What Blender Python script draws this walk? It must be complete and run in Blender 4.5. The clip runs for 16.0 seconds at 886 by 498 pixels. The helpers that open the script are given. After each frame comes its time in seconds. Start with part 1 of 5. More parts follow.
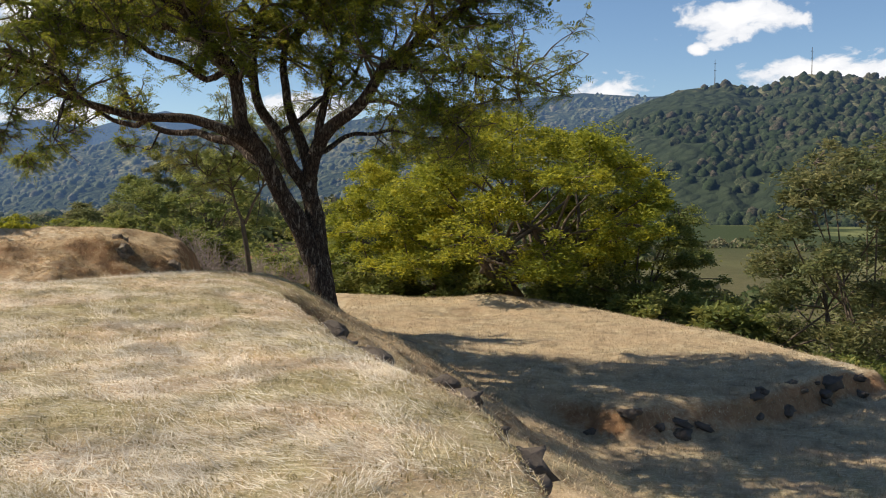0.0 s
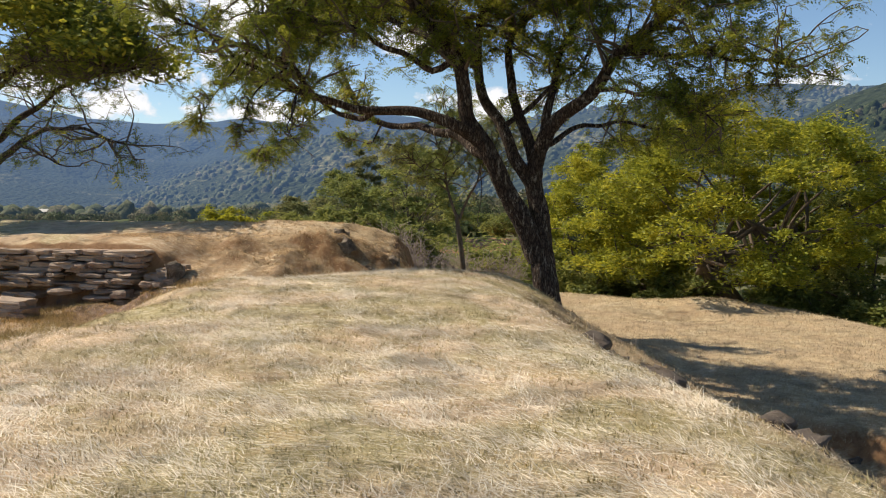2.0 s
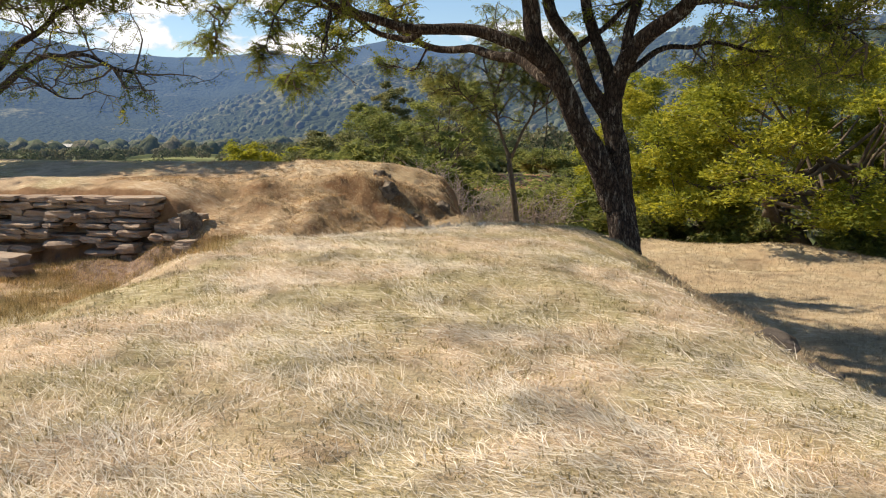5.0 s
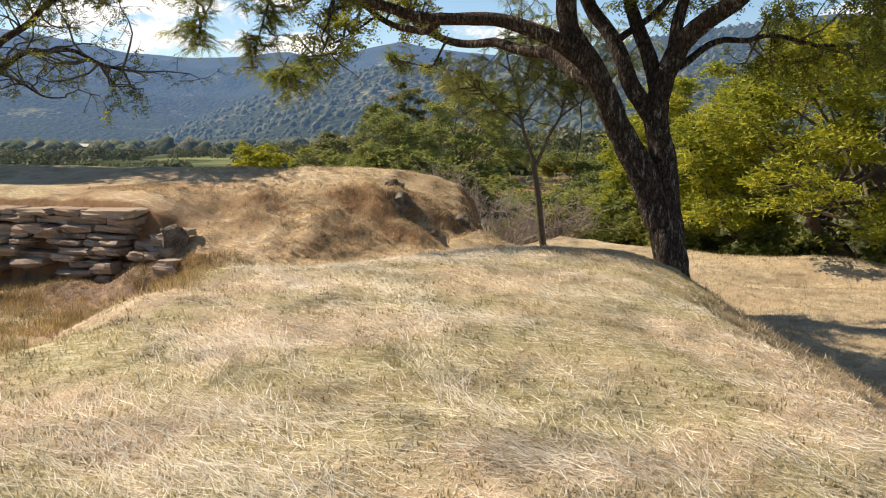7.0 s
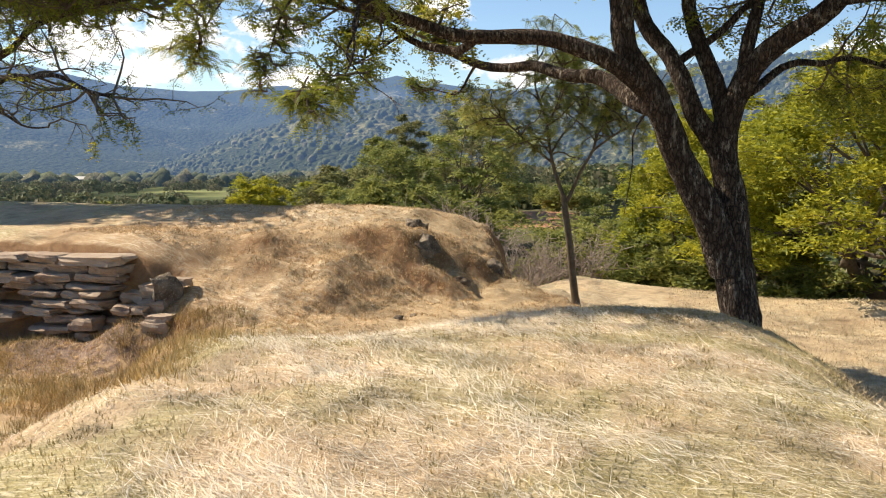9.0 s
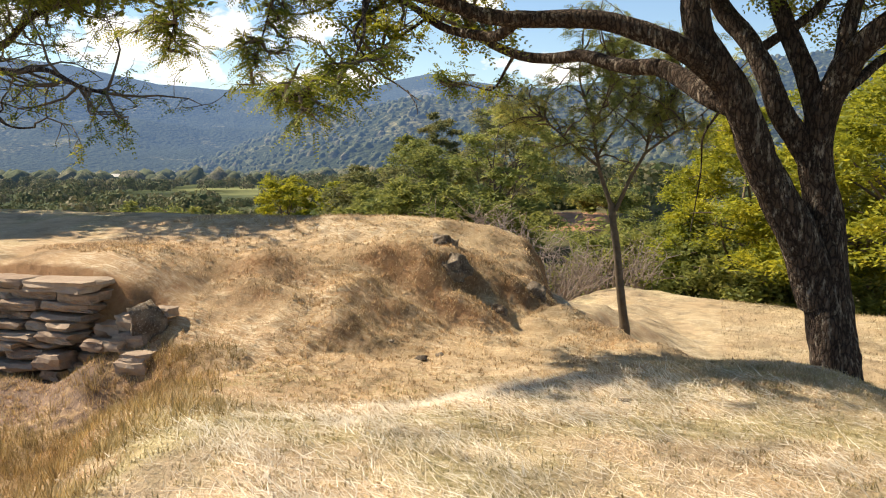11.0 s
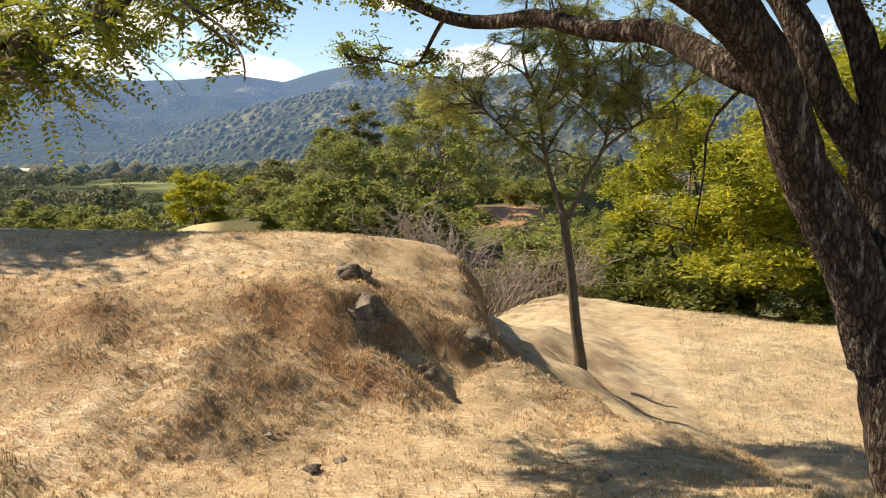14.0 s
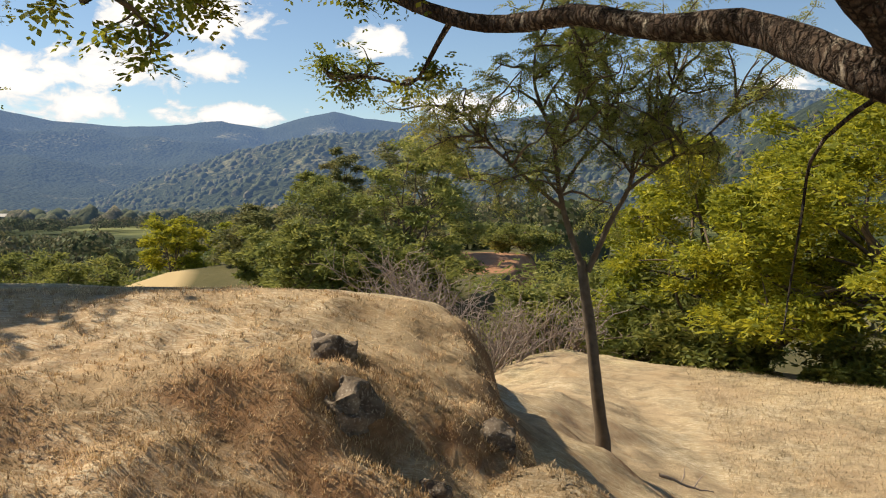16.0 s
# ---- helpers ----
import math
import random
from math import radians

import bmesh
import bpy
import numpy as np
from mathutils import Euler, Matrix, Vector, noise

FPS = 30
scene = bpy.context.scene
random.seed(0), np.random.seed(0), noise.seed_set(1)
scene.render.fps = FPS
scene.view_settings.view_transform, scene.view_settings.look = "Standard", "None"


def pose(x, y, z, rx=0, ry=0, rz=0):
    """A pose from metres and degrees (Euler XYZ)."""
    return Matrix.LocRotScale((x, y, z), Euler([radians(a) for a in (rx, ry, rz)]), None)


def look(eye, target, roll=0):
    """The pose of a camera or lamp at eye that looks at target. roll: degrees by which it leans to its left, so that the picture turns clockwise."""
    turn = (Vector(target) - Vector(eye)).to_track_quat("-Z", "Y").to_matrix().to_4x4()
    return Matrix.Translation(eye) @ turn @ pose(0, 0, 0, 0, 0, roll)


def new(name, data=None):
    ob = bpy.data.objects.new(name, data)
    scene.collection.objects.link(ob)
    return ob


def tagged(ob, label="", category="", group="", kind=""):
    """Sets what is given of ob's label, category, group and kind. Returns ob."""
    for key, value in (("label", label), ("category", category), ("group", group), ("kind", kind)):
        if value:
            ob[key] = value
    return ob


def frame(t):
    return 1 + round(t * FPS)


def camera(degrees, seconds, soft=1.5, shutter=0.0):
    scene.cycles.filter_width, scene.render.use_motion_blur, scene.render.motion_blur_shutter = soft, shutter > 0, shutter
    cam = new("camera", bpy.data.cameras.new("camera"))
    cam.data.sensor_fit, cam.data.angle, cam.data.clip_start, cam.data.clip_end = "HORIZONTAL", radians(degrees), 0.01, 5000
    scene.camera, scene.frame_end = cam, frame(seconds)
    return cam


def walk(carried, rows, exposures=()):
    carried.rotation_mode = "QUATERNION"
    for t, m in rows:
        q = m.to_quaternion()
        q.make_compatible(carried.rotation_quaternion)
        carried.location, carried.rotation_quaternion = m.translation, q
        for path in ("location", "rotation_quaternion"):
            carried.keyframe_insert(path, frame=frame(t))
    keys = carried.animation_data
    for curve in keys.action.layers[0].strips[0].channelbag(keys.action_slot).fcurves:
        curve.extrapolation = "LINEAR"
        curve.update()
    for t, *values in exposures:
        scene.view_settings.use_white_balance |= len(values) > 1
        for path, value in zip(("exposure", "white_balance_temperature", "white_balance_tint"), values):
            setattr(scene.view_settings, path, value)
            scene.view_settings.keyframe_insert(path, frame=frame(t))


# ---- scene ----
cam = camera(52.2, 16.0, 1.1)
PATH = [
    (0, (-0.168, 0.489, 1.378), (-0.192, 2.484, 1.248), -0.2),
    (0.5, (-0.365, 0.727, 1.363), (-0.559, 2.713, 1.231), -0.1),
    (1, (-0.599, 0.988, 1.398), (-0.91, 2.96, 1.268), -0.0),
    (1.5, (-0.912, 1.218, 1.386), (-1.316, 3.172, 1.257), -0.1),
    (2, (-1.168, 1.536, 1.378), (-1.601, 3.484, 1.238), 0.0),
    (2.5, (-1.429, 1.894, 1.354), (-1.868, 3.836, 1.17), 0.1),
    (3, (-1.678, 2.331, 1.341), (-2.113, 4.267, 1.093), 0.1),
    (3.5, (-1.882, 2.867, 1.324), (-2.33, 4.798, 1.057), 0.1),
    (4, (-2.131, 3.371, 1.34), (-2.601, 5.296, 1.066), 0.0),
    (4.2, (-2.213, 3.569, 1.356), (-2.68, 5.493, 1.079), 0.0),
    (6.3, (-2.952, 5.707, 1.394), (-3.465, 7.618, 1.105), -0.2),
    (6.5, (-2.993, 5.926, 1.386), (-3.508, 7.838, 1.102), -0.1),
    (7, (-3.139, 6.447, 1.418), (-3.65, 8.36, 1.136), 0.0),
    (7.5, (-3.432, 6.927, 1.411), (-3.94, 8.842, 1.134), 0.0),
    (8, (-3.654, 7.362, 1.401), (-4.157, 9.281, 1.144), 0.1),
    (8.5, (-3.956, 7.854, 1.409), (-4.463, 9.775, 1.184), 0.1),
    (9, (-4.227, 8.3, 1.412), (-4.731, 10.224, 1.202), 0.1),
    (9.2, (-4.308, 8.49, 1.398), (-4.809, 10.415, 1.19), 0.1),
    (11.3, (-4.813, 10.76, 1.519), (-5.398, 12.66, 1.301), 0.0),
    (11.5, (-4.831, 11.02, 1.506), (-5.421, 12.918, 1.285), -0.1),
    (12, (-4.988, 11.609, 1.523), (-5.569, 13.51, 1.301), -0.3),
    (12.5, (-5.116, 12.162, 1.546), (-5.685, 14.066, 1.321), -0.3),
    (13, (-5.225, 12.734, 1.573), (-5.759, 14.648, 1.345), -0.4),
    (13.5, (-5.461, 13.289, 1.583), (-5.927, 15.221, 1.352), -0.2),
    (14, (-5.616, 13.848, 1.578), (-6.028, 15.792, 1.345), -0.1),
    (14.5, (-5.795, 14.349, 1.556), (-6.195, 16.296, 1.334), -0.0),
    (15, (-5.946, 14.839, 1.537), (-6.336, 16.789, 1.331), 0.0),
    (15.5, (-6.123, 15.411, 1.523), (-6.505, 17.365, 1.336), -0.0),
    (16, (-6.296, 15.999, 1.484), (-6.669, 17.959, 1.352), -0.0),
]
EXPOSURES = [(0.0, 0.2, 6600, 10), (2.0, 0.31, 6750, 10), (4.0, 0.42, 6850, 11), (7.0, 0.48, 6850, 10), (9.0, 0.68, 6950, 10), (12.5, 0.73, 7350, 10), (14.5, 0.75, 7350, 10), (16.0, 0.34, 7250, 10)]
walk(cam, [(t, look(eye, target, roll)) for t, eye, target, roll in PATH], EXPOSURES)

# ---- world, sun, exposure ----
SUN_TO = Vector((-1.0, 0.15, 1.05)).normalized()
SUN_EL = math.asin(SUN_TO.z)
SUN_ROT = math.atan2(SUN_TO.x, SUN_TO.y)


class Nodes:
    """Short-hand for building a node tree."""

    def __init__(self, tree):
        self.t = tree
        tree.nodes.clear()

    def add(self, kind, inputs=(), **props):
        n = self.t.nodes.new(kind)
        for k, v in props.items():
            setattr(n, k, v)
        for k, v in dict(inputs).items():
            if isinstance(v, bpy.types.NodeSocket):
                self.t.links.new(v, n.inputs[k])
            elif v is not None:
                n.inputs[k].default_value = v
        return n

    def math(self, op, a, b=None, c=None, clamp=False):
        n = self.add("ShaderNodeMath", {0: a, 1: b, 2: c}, operation=op, use_clamp=clamp)
        return n.outputs[0]

    def noise(self, vec, scale, detail=4, rough=0.55, dist=0.0):
        return self.add("ShaderNodeTexNoise", {"Vector": vec, "Scale": scale, "Detail": detail, "Roughness": rough, "Distortion": dist}).outputs["Fac"]

    def ramp(self, fac, stops):
        n = self.add("ShaderNodeValToRGB", {"Fac": fac})
        e = n.color_ramp.elements
        while len(e) < len(stops):
            e.new(0.5)
        for el, (p, c) in zip(e, stops):
            el.position = p
            el.color = (*c, 1) if isinstance(c, tuple) else (c, c, c, 1)
        return n.outputs[0]

    def mix(self, fac, a, b, blend="MIX"):
        n = self.add("ShaderNodeMix", data_type="RGBA", blend_type=blend)
        for sock, v in ((n.inputs[0], fac), (n.inputs[6], a), (n.inputs[7], b)):
            if isinstance(v, bpy.types.NodeSocket):
                self.t.links.new(v, sock)
            else:
                sock.default_value = (*v, 1) if isinstance(v, tuple) else v
        return n.outputs[2]

    def link(self, a, b):
        self.t.links.new(a, b)


world = bpy.data.worlds.new("sky")
scene.world = world
world.use_nodes = True
W = Nodes(world.node_tree)
sky = W.add("ShaderNodeTexSky", sky_type="NISHITA", sun_disc=False, sun_elevation=SUN_EL, sun_rotation=SUN_ROT, altitude=900, air_density=1.0, dust_density=0.2, ozone_density=4.0)
co = W.add("ShaderNodeTexCoord").outputs["Generated"]
sep = W.add("ShaderNodeSeparateXYZ", {0: co})
az = W.math("ARCTAN2", sep.outputs["X"], sep.outputs["Y"])
el = sep.outputs["Z"]
flat = W.add("ShaderNodeCombineXYZ", {0: W.math("MULTIPLY", az, 1.0), 1: W.math("MULTIPLY", el, 1.7), 2: 0.0}).outputs[0]
puff = W.noise(flat, 26, 7, 0.58, 0.3)
big_puff = W.noise(flat, 9, 3, 0.5)
# cumulus: azimuth and elevation (degrees), half width, half height
CLOUDS = [(-29.5, 10.4, 2.2, 1.5), (-24.3, 10.2, 3.2, 1.6), (-15.0, 9.0, 2.4, 1.1), (-25.2, 7.5, 2.6, 1.2), (-31.5, 7.0, 4.8, 1.4),
          (-36.5, 6.4, 3.2, 1.8), (-32.5, 4.9, 3.0, 1.4), (-24.0, 4.5, 4.2, 0.9), (9.8, 5.9, 2.2, 1.1), (17.2, 10.0, 3.8, 1.5),
          (22.5, 6.6, 5.5, 1.2), (14.8, 8.3, 0.7, 0.5), (-9.0, 5.2, 4.5, 1.0), (-45.0, 8.0, 6.0, 2.5), (45.0, 9.0, 7.0, 2.4), (-2.0, 14.5, 4.0, 1.5), (-20.0, 15.0, 4.0, 1.6)]
cover = None
for a, e, w, h in CLOUDS:
    da = W.math("DIVIDE", W.math("SUBTRACT", az, radians(a)), radians(w))
    de = W.math("DIVIDE", W.math("SUBTRACT", el, math.sin(radians(e))), radians(h))
    r = W.math("SQRT", W.math("ADD", W.math("MULTIPLY", da, da), W.math("MULTIPLY", de, de)))
    v = W.math("SUBTRACT", 1.0, r)
    cover = v if cover is None else W.math("MAXIMUM", cover, v)
shape = W.math("ADD", W.math("MAXIMUM", cover, -0.8), W.math("MULTIPLY", W.math("SUBTRACT", puff, 0.5), 2.6))
mask = W.ramp(shape, [(0.06, 0.0), (0.38, 1.0)])
cloud_col = W.ramp(W.math("ADD", W.math("MULTIPLY", shape, 0.6), W.math("MULTIPLY", big_puff, 0.3)), [(0.15, (6.2, 6.6, 7.3)), (0.75, (9.6, 9.6, 9.7))])
deep = W.add("ShaderNodeHueSaturation", {"Saturation": 1.02, "Value": 1.0, "Color": sky.outputs[0]}).outputs[0]
sky_mix = W.mix(mask, deep, cloud_col)
bg = W.add("ShaderNodeBackground", {"Color": sky_mix, "Strength": 0.1})
W.link(bg.outputs[0], W.add("ShaderNodeOutputWorld").inputs[0])

sun_data = bpy.data.lights.new("sun", "SUN")
sun_data.energy, sun_data.angle, sun_data.color = 5.0, radians(0.53), (1.0, 0.91, 0.77)
sun = new("sun", sun_data)
sun.matrix_world = look((0, 0, 60), tuple(Vector((0, 0, 60)) - SUN_TO))


# ---- materials ----
def material(name, build, rough=0.9, spec=0.2):
    m = bpy.data.materials.new(name)
    m.use_nodes = True
    n = Nodes(m.node_tree)
    pos = n.add("ShaderNodeNewGeometry").outputs["Position"]
    obj = n.add("ShaderNodeTexCoord").outputs["Object"]
    col, height, dist = build(n, pos, obj)
    b = n.add("ShaderNodeBsdfPrincipled", {"Base Color": col, "Roughness": rough, "Specular IOR Level": spec})
    if height is not None:
        bump = n.add("ShaderNodeBump", {"Height": height, "Strength": 0.7, "Distance": dist})
        n.link(bump.outputs[0], b.inputs["Normal"])
    n.link(b.outputs[0], n.add("ShaderNodeOutputMaterial").inputs[0])
    return m


def haze_glow(n, shader, pos):
    """Distance: haze painted on as a bluish glow of the surface itself, stronger further off."""
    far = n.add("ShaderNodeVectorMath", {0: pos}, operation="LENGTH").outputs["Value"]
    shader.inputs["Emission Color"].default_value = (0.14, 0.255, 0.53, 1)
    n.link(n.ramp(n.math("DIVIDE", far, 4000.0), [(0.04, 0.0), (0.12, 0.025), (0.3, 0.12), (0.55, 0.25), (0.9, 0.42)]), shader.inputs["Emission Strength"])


def leaf_material(name, dark, light, accent, amount, spread=0.35, far=False):
    """Leaves: thin, letting light through; colour varies leaf by leaf and clump by clump."""
    m = bpy.data.materials.new(name)
    m.use_nodes = True
    n = Nodes(m.node_tree)
    geo = n.add("ShaderNodeNewGeometry")
    rnd = geo.outputs["Random Per Island"]
    clump = n.noise(geo.outputs["Position"], spread, 3, 0.6)
    c = n.mix(rnd, dark, light)
    k = n.ramp(n.math("ADD", clump, n.math("MULTIPLY", n.math("SUBTRACT", rnd, 0.5), 0.25)), [(0.62 - amount * 0.4, 0.0), (0.78 - amount * 0.3, 1.0)])
    c = n.mix(k, c, accent)
    d = n.add("ShaderNodeBsdfPrincipled", {"Base Color": c, "Roughness": 0.6, "Specular IOR Level": 0.05 if far else 0.25})
    if far:
        # far leaves emit the same blue in place of haze
        haze_glow(n, d, geo.outputs["Position"])
    t = n.add("ShaderNodeBsdfTranslucent", {"Color": n.mix(0.5, c, accent)})
    mixer = n.add("ShaderNodeMixShader", {0: 0.2 if far else 0.46, 1: d.outputs[0], 2: t.outputs[0]})
    n.link(mixer.outputs[0], n.add("ShaderNodeOutputMaterial").inputs[0])
    return m


def build_ground(n, pos, obj):
    patch = n.noise(pos, 0.55, 5, 0.6, 0.4)
    fine = n.noise(pos, 38, 5, 0.7)
    mid = n.noise(pos, 5.5, 5, 0.65, 0.6)
    streak_v = n.add("ShaderNodeMapping", {"Vector": pos, "Rotation": (0, 0, 0.55), "Scale": (1.0, 6.0, 1.0)}).outputs[0]
    streak = n.noise(streak_v, 5, 6, 0.7, 1.2)
    straw = n.mix(fine, (0.38, 0.27, 0.165), (0.66, 0.52, 0.36))
    green = n.mix(fine, (0.21, 0.18, 0.075), (0.43, 0.37, 0.18))
    c = n.mix(n.ramp(patch, [(0.42, 0.0), (0.58, 0.9)]), straw, green)
    at_mound = n.add("ShaderNodeVectorMath", {0: pos, 1: (-9.5, 21.0, -0.5)}, operation="DISTANCE").outputs["Value"]
    brown = n.ramp(n.math("ADD", n.math("DIVIDE", at_mound, 10.0), n.math("MULTIPLY", n.math("SUBTRACT", patch, 0.5), 0.6)), [(0.40, 1.0), (0.66, 0.0)])
    c = n.mix(brown, c, n.mix(fine, (0.30, 0.185, 0.10), (0.59, 0.42, 0.255)))
    at_terrace = n.add("ShaderNodeVectorMath", {0: pos, 1: (1.5, 30.0, -3.0)}, operation="DISTANCE").outputs["Value"]
    tan = n.ramp(n.math("ADD", n.math("DIVIDE", at_terrace, 20.0), n.math("MULTIPLY", n.math("SUBTRACT", patch, 0.5), 0.5)), [(0.62, 0.85), (0.85, 0.0)])
    c = n.mix(tan, c, n.mix(fine, (0.32, 0.23, 0.13), (0.53, 0.41, 0.26)))
    pale = n.ramp(n.math("MULTIPLY", streak, n.math("ADD", patch, 0.5)), [(0.50, 0.0), (0.68, 0.7)])
    c = n.mix(pale, c, (0.74, 0.64, 0.47))
    dirt = n.mix(mid, (0.20, 0.10, 0.05), (0.44, 0.27, 0.145))
    sp = n.add("ShaderNodeSeparateXYZ", {0: n.add("ShaderNodeNewGeometry").outputs["Normal"]})
    steep = n.ramp(n.math("ADD", sp.outputs["Z"], n.math("MULTIPLY", n.math("SUBTRACT", mid, 0.5), 0.5)), [(0.66, 1.0), (0.93, 0.0)])
    c = n.mix(steep, c, dirt)
    at_wall = n.add("ShaderNodeVectorMath", {0: n.add("ShaderNodeMapping", {"Vector": pos, "Scale": (0.55, 1.0, 1.0)}).outputs[0], 1: (-7.0, 18.75, -1.1)}, operation="DISTANCE").outputs["Value"]
    soil = n.ramp(n.math("ADD", n.math("DIVIDE", at_wall, 3.0), n.math("MULTIPLY", n.math("SUBTRACT", mid, 0.5), 0.9)), [(0.22, 1.0), (0.36, 0.0)])
    c = n.mix(soil, c, n.mix(mid, (0.13, 0.085, 0.06), (0.36, 0.26, 0.20)))
    away = n.math("SUBTRACT", n.add("ShaderNodeVectorMath", {0: pos, 1: (-4.0, 18.0, 0.0)}, operation="DISTANCE").outputs["Value"], n.math("MULTIPLY", patch, 12.0))
    wild = n.mix(n.noise(pos, 0.35, 6, 0.7), (0.045, 0.05, 0.02), (0.17, 0.145, 0.07))
    plain = n.mix(n.ramp(n.noise(pos, 0.006, 5, 0.6), [(0.50, 0.0), (0.58, 1.0)]), (0.045, 0.06, 0.025), (0.20, 0.21, 0.085))
    wild = n.mix(n.ramp(n.math("DIVIDE", away, 1000.0), [(0.12, 0.0), (0.3, 1.0)]), wild, plain)
    red_near = n.add("ShaderNodeVectorMath", {0: pos, 1: (-17.5, 90.0, -5.0)}, operation="DISTANCE").outputs["Value"]
    red = n.ramp(n.math("ADD", n.math("DIVIDE", red_near, 20.0), n.math("MULTIPLY", n.math("SUBTRACT", n.noise(pos, 0.3, 5, 0.65), 0.5), 0.8)), [(0.42, 1.0), (0.55, 0.0)])
    wild = n.mix(red, wild, n.mix(n.noise(pos, 0.9, 5, 0.7), (0.22, 0.085, 0.04), (0.50, 0.29, 0.16)))
    sand_near = n.add("ShaderNodeVectorMath", {0: pos, 1: (-42.0, 76.0, -5.0)}, operation="DISTANCE").outputs["Value"]
    wild = n.mix(n.ramp(n.math("DIVIDE", sand_near, 10.0), [(0.45, 1.0), (0.6, 0.0)]), wild, (0.50, 0.38, 0.20))
    spots = n.ramp(n.noise(pos, 1.3, 5, 0.7), [(0.56, 0.0), (0.72, 0.8)])
    c = n.mix(n.math("MULTIPLY", spots, 0.7), c, n.mix(fine, (0.30, 0.18, 0.085), (0.52, 0.35, 0.18)))
    tone = n.ramp(n.noise(pos, 1.6, 5, 0.7, 0.8), [(0.32, 0.6), (0.5, 1.0), (0.68, 1.2)])
    c = n.mix(1.0, c, tone, "MULTIPLY")
    c = n.mix(n.ramp(n.math("DIVIDE", away, 100.0), [(0.26, 0.0), (0.36, 1.0)]), c, wild)
    h = n.math("ADD", n.math("MULTIPLY", fine, 0.5), n.math("MULTIPLY", mid, 0.9))
    return c, h, 0.06


M_GROUND = material("dry_grass_ground", build_ground, 0.95, 0.1)


def build_rock(n, pos, obj):
    a = n.noise(pos, 3.5, 6, 0.65)
    f = n.noise(pos, 30, 5, 0.7)
    info = n.add("ShaderNodeObjectInfo").outputs["Random"]
    c = n.mix(n.ramp(a, [(0.3, 0.0), (0.7, 1.0)]), (0.19, 0.125, 0.09), (0.44, 0.33, 0.24))
    c = n.mix(n.math("MULTIPLY", info, 0.45), c, (0.46, 0.37, 0.28))
    c = n.mix(n.ramp(f, [(0.55, 0.0), (0.75, 0.5)]), c, (0.50, 0.45, 0.38))
    return c, n.math("ADD", n.math("MULTIPLY", a, 1.0), n.math("MULTIPLY", f, 0.4)), 0.05


M_ROCK = material("weathered_stone", build_rock, 0.9, 0.2)


def build_dark_rock(n, pos, obj):
    a = n.noise(pos, 5, 6, 0.65)
    f = n.noise(pos, 40, 5, 0.7)
    c = n.mix(n.ramp(a, [(0.35, 0.0), (0.7, 1.0)]), (0.08, 0.06, 0.045), (0.30, 0.24, 0.18))
    c = n.mix(n.ramp(f, [(0.55, 0.0), (0.68, 0.7)]), c, (0.50, 0.46, 0.39))
    return c, n.math("ADD", a, n.math("MULTIPLY", f, 0.4)), 0.05


M_DARK_ROCK = material("dark_basalt", build_dark_rock, 0.9, 0.2)


def build_bark(n, pos, obj):
    v = n.add("ShaderNodeMapping", {"Vector": obj, "Scale": (1.0, 1.0, 0.28)}).outputs[0]
    warp = n.add("ShaderNodeTexNoise", {"Vector": obj, "Scale": 9.0, "Detail": 4.0, "Roughness": 0.65}).outputs["Color"]
    bent = n.add("ShaderNodeVectorMath", {0: v, 1: n.add("ShaderNodeVectorMath", {0: warp, 1: (0.075, 0.075, 0.05)}, operation="MULTIPLY").outputs[0]}, operation="ADD").outputs[0]
    crack = n.add("ShaderNodeTexVoronoi", {"Vector": bent, "Scale": 21.0, "Randomness": 1.0}, feature="DISTANCE_TO_EDGE").outputs[0]
    edge = n.ramp(crack, [(0.0, 0.0), (0.22, 1.0)])
    a = n.noise(v, 14, 6, 0.7, 0.5)
    f = n.noise(obj, 70, 4, 0.7)
    c = n.mix(n.math("MULTIPLY", edge, a), (0.020, 0.014, 0.011), (0.15, 0.105, 0.08))
    flake = n.ramp(n.noise(v, 16, 5, 0.75), [(0.53, 0.0), (0.64, 0.85)])
    c = n.mix(n.math("MULTIPLY", flake, n.ramp(n.noise(obj, 2.2, 3, 0.6), [(0.38, 0.0), (0.56, 1.0)])), c, (0.38, 0.33, 0.27))
    return c, n.math("ADD", n.math("MULTIPLY", edge, 1.0), n.math("ADD", a, n.math("MULTIPLY", f, 0.3))), 0.04


M_BARK = material("dark_furrowed_bark", build_bark, 0.9, 0.15)


def build_twig(n, pos, obj):
    a = n.noise(pos, 9, 4, 0.6)
    return n.mix(a, (0.06, 0.045, 0.03), (0.22, 0.17, 0.125)), a, 0.01


M_TWIG = material("grey_brown_branch_bark", build_twig, 0.9, 0.15)


def build_pale_twig(n, pos, obj):
    a = n.noise(pos, 4, 4, 0.6)
    return n.mix(a, (0.20, 0.15, 0.12), (0.42, 0.35, 0.30)), None, 0.01


M_PALE_TWIG = material("bare_grey_twigs", build_pale_twig, 0.9, 0.1)


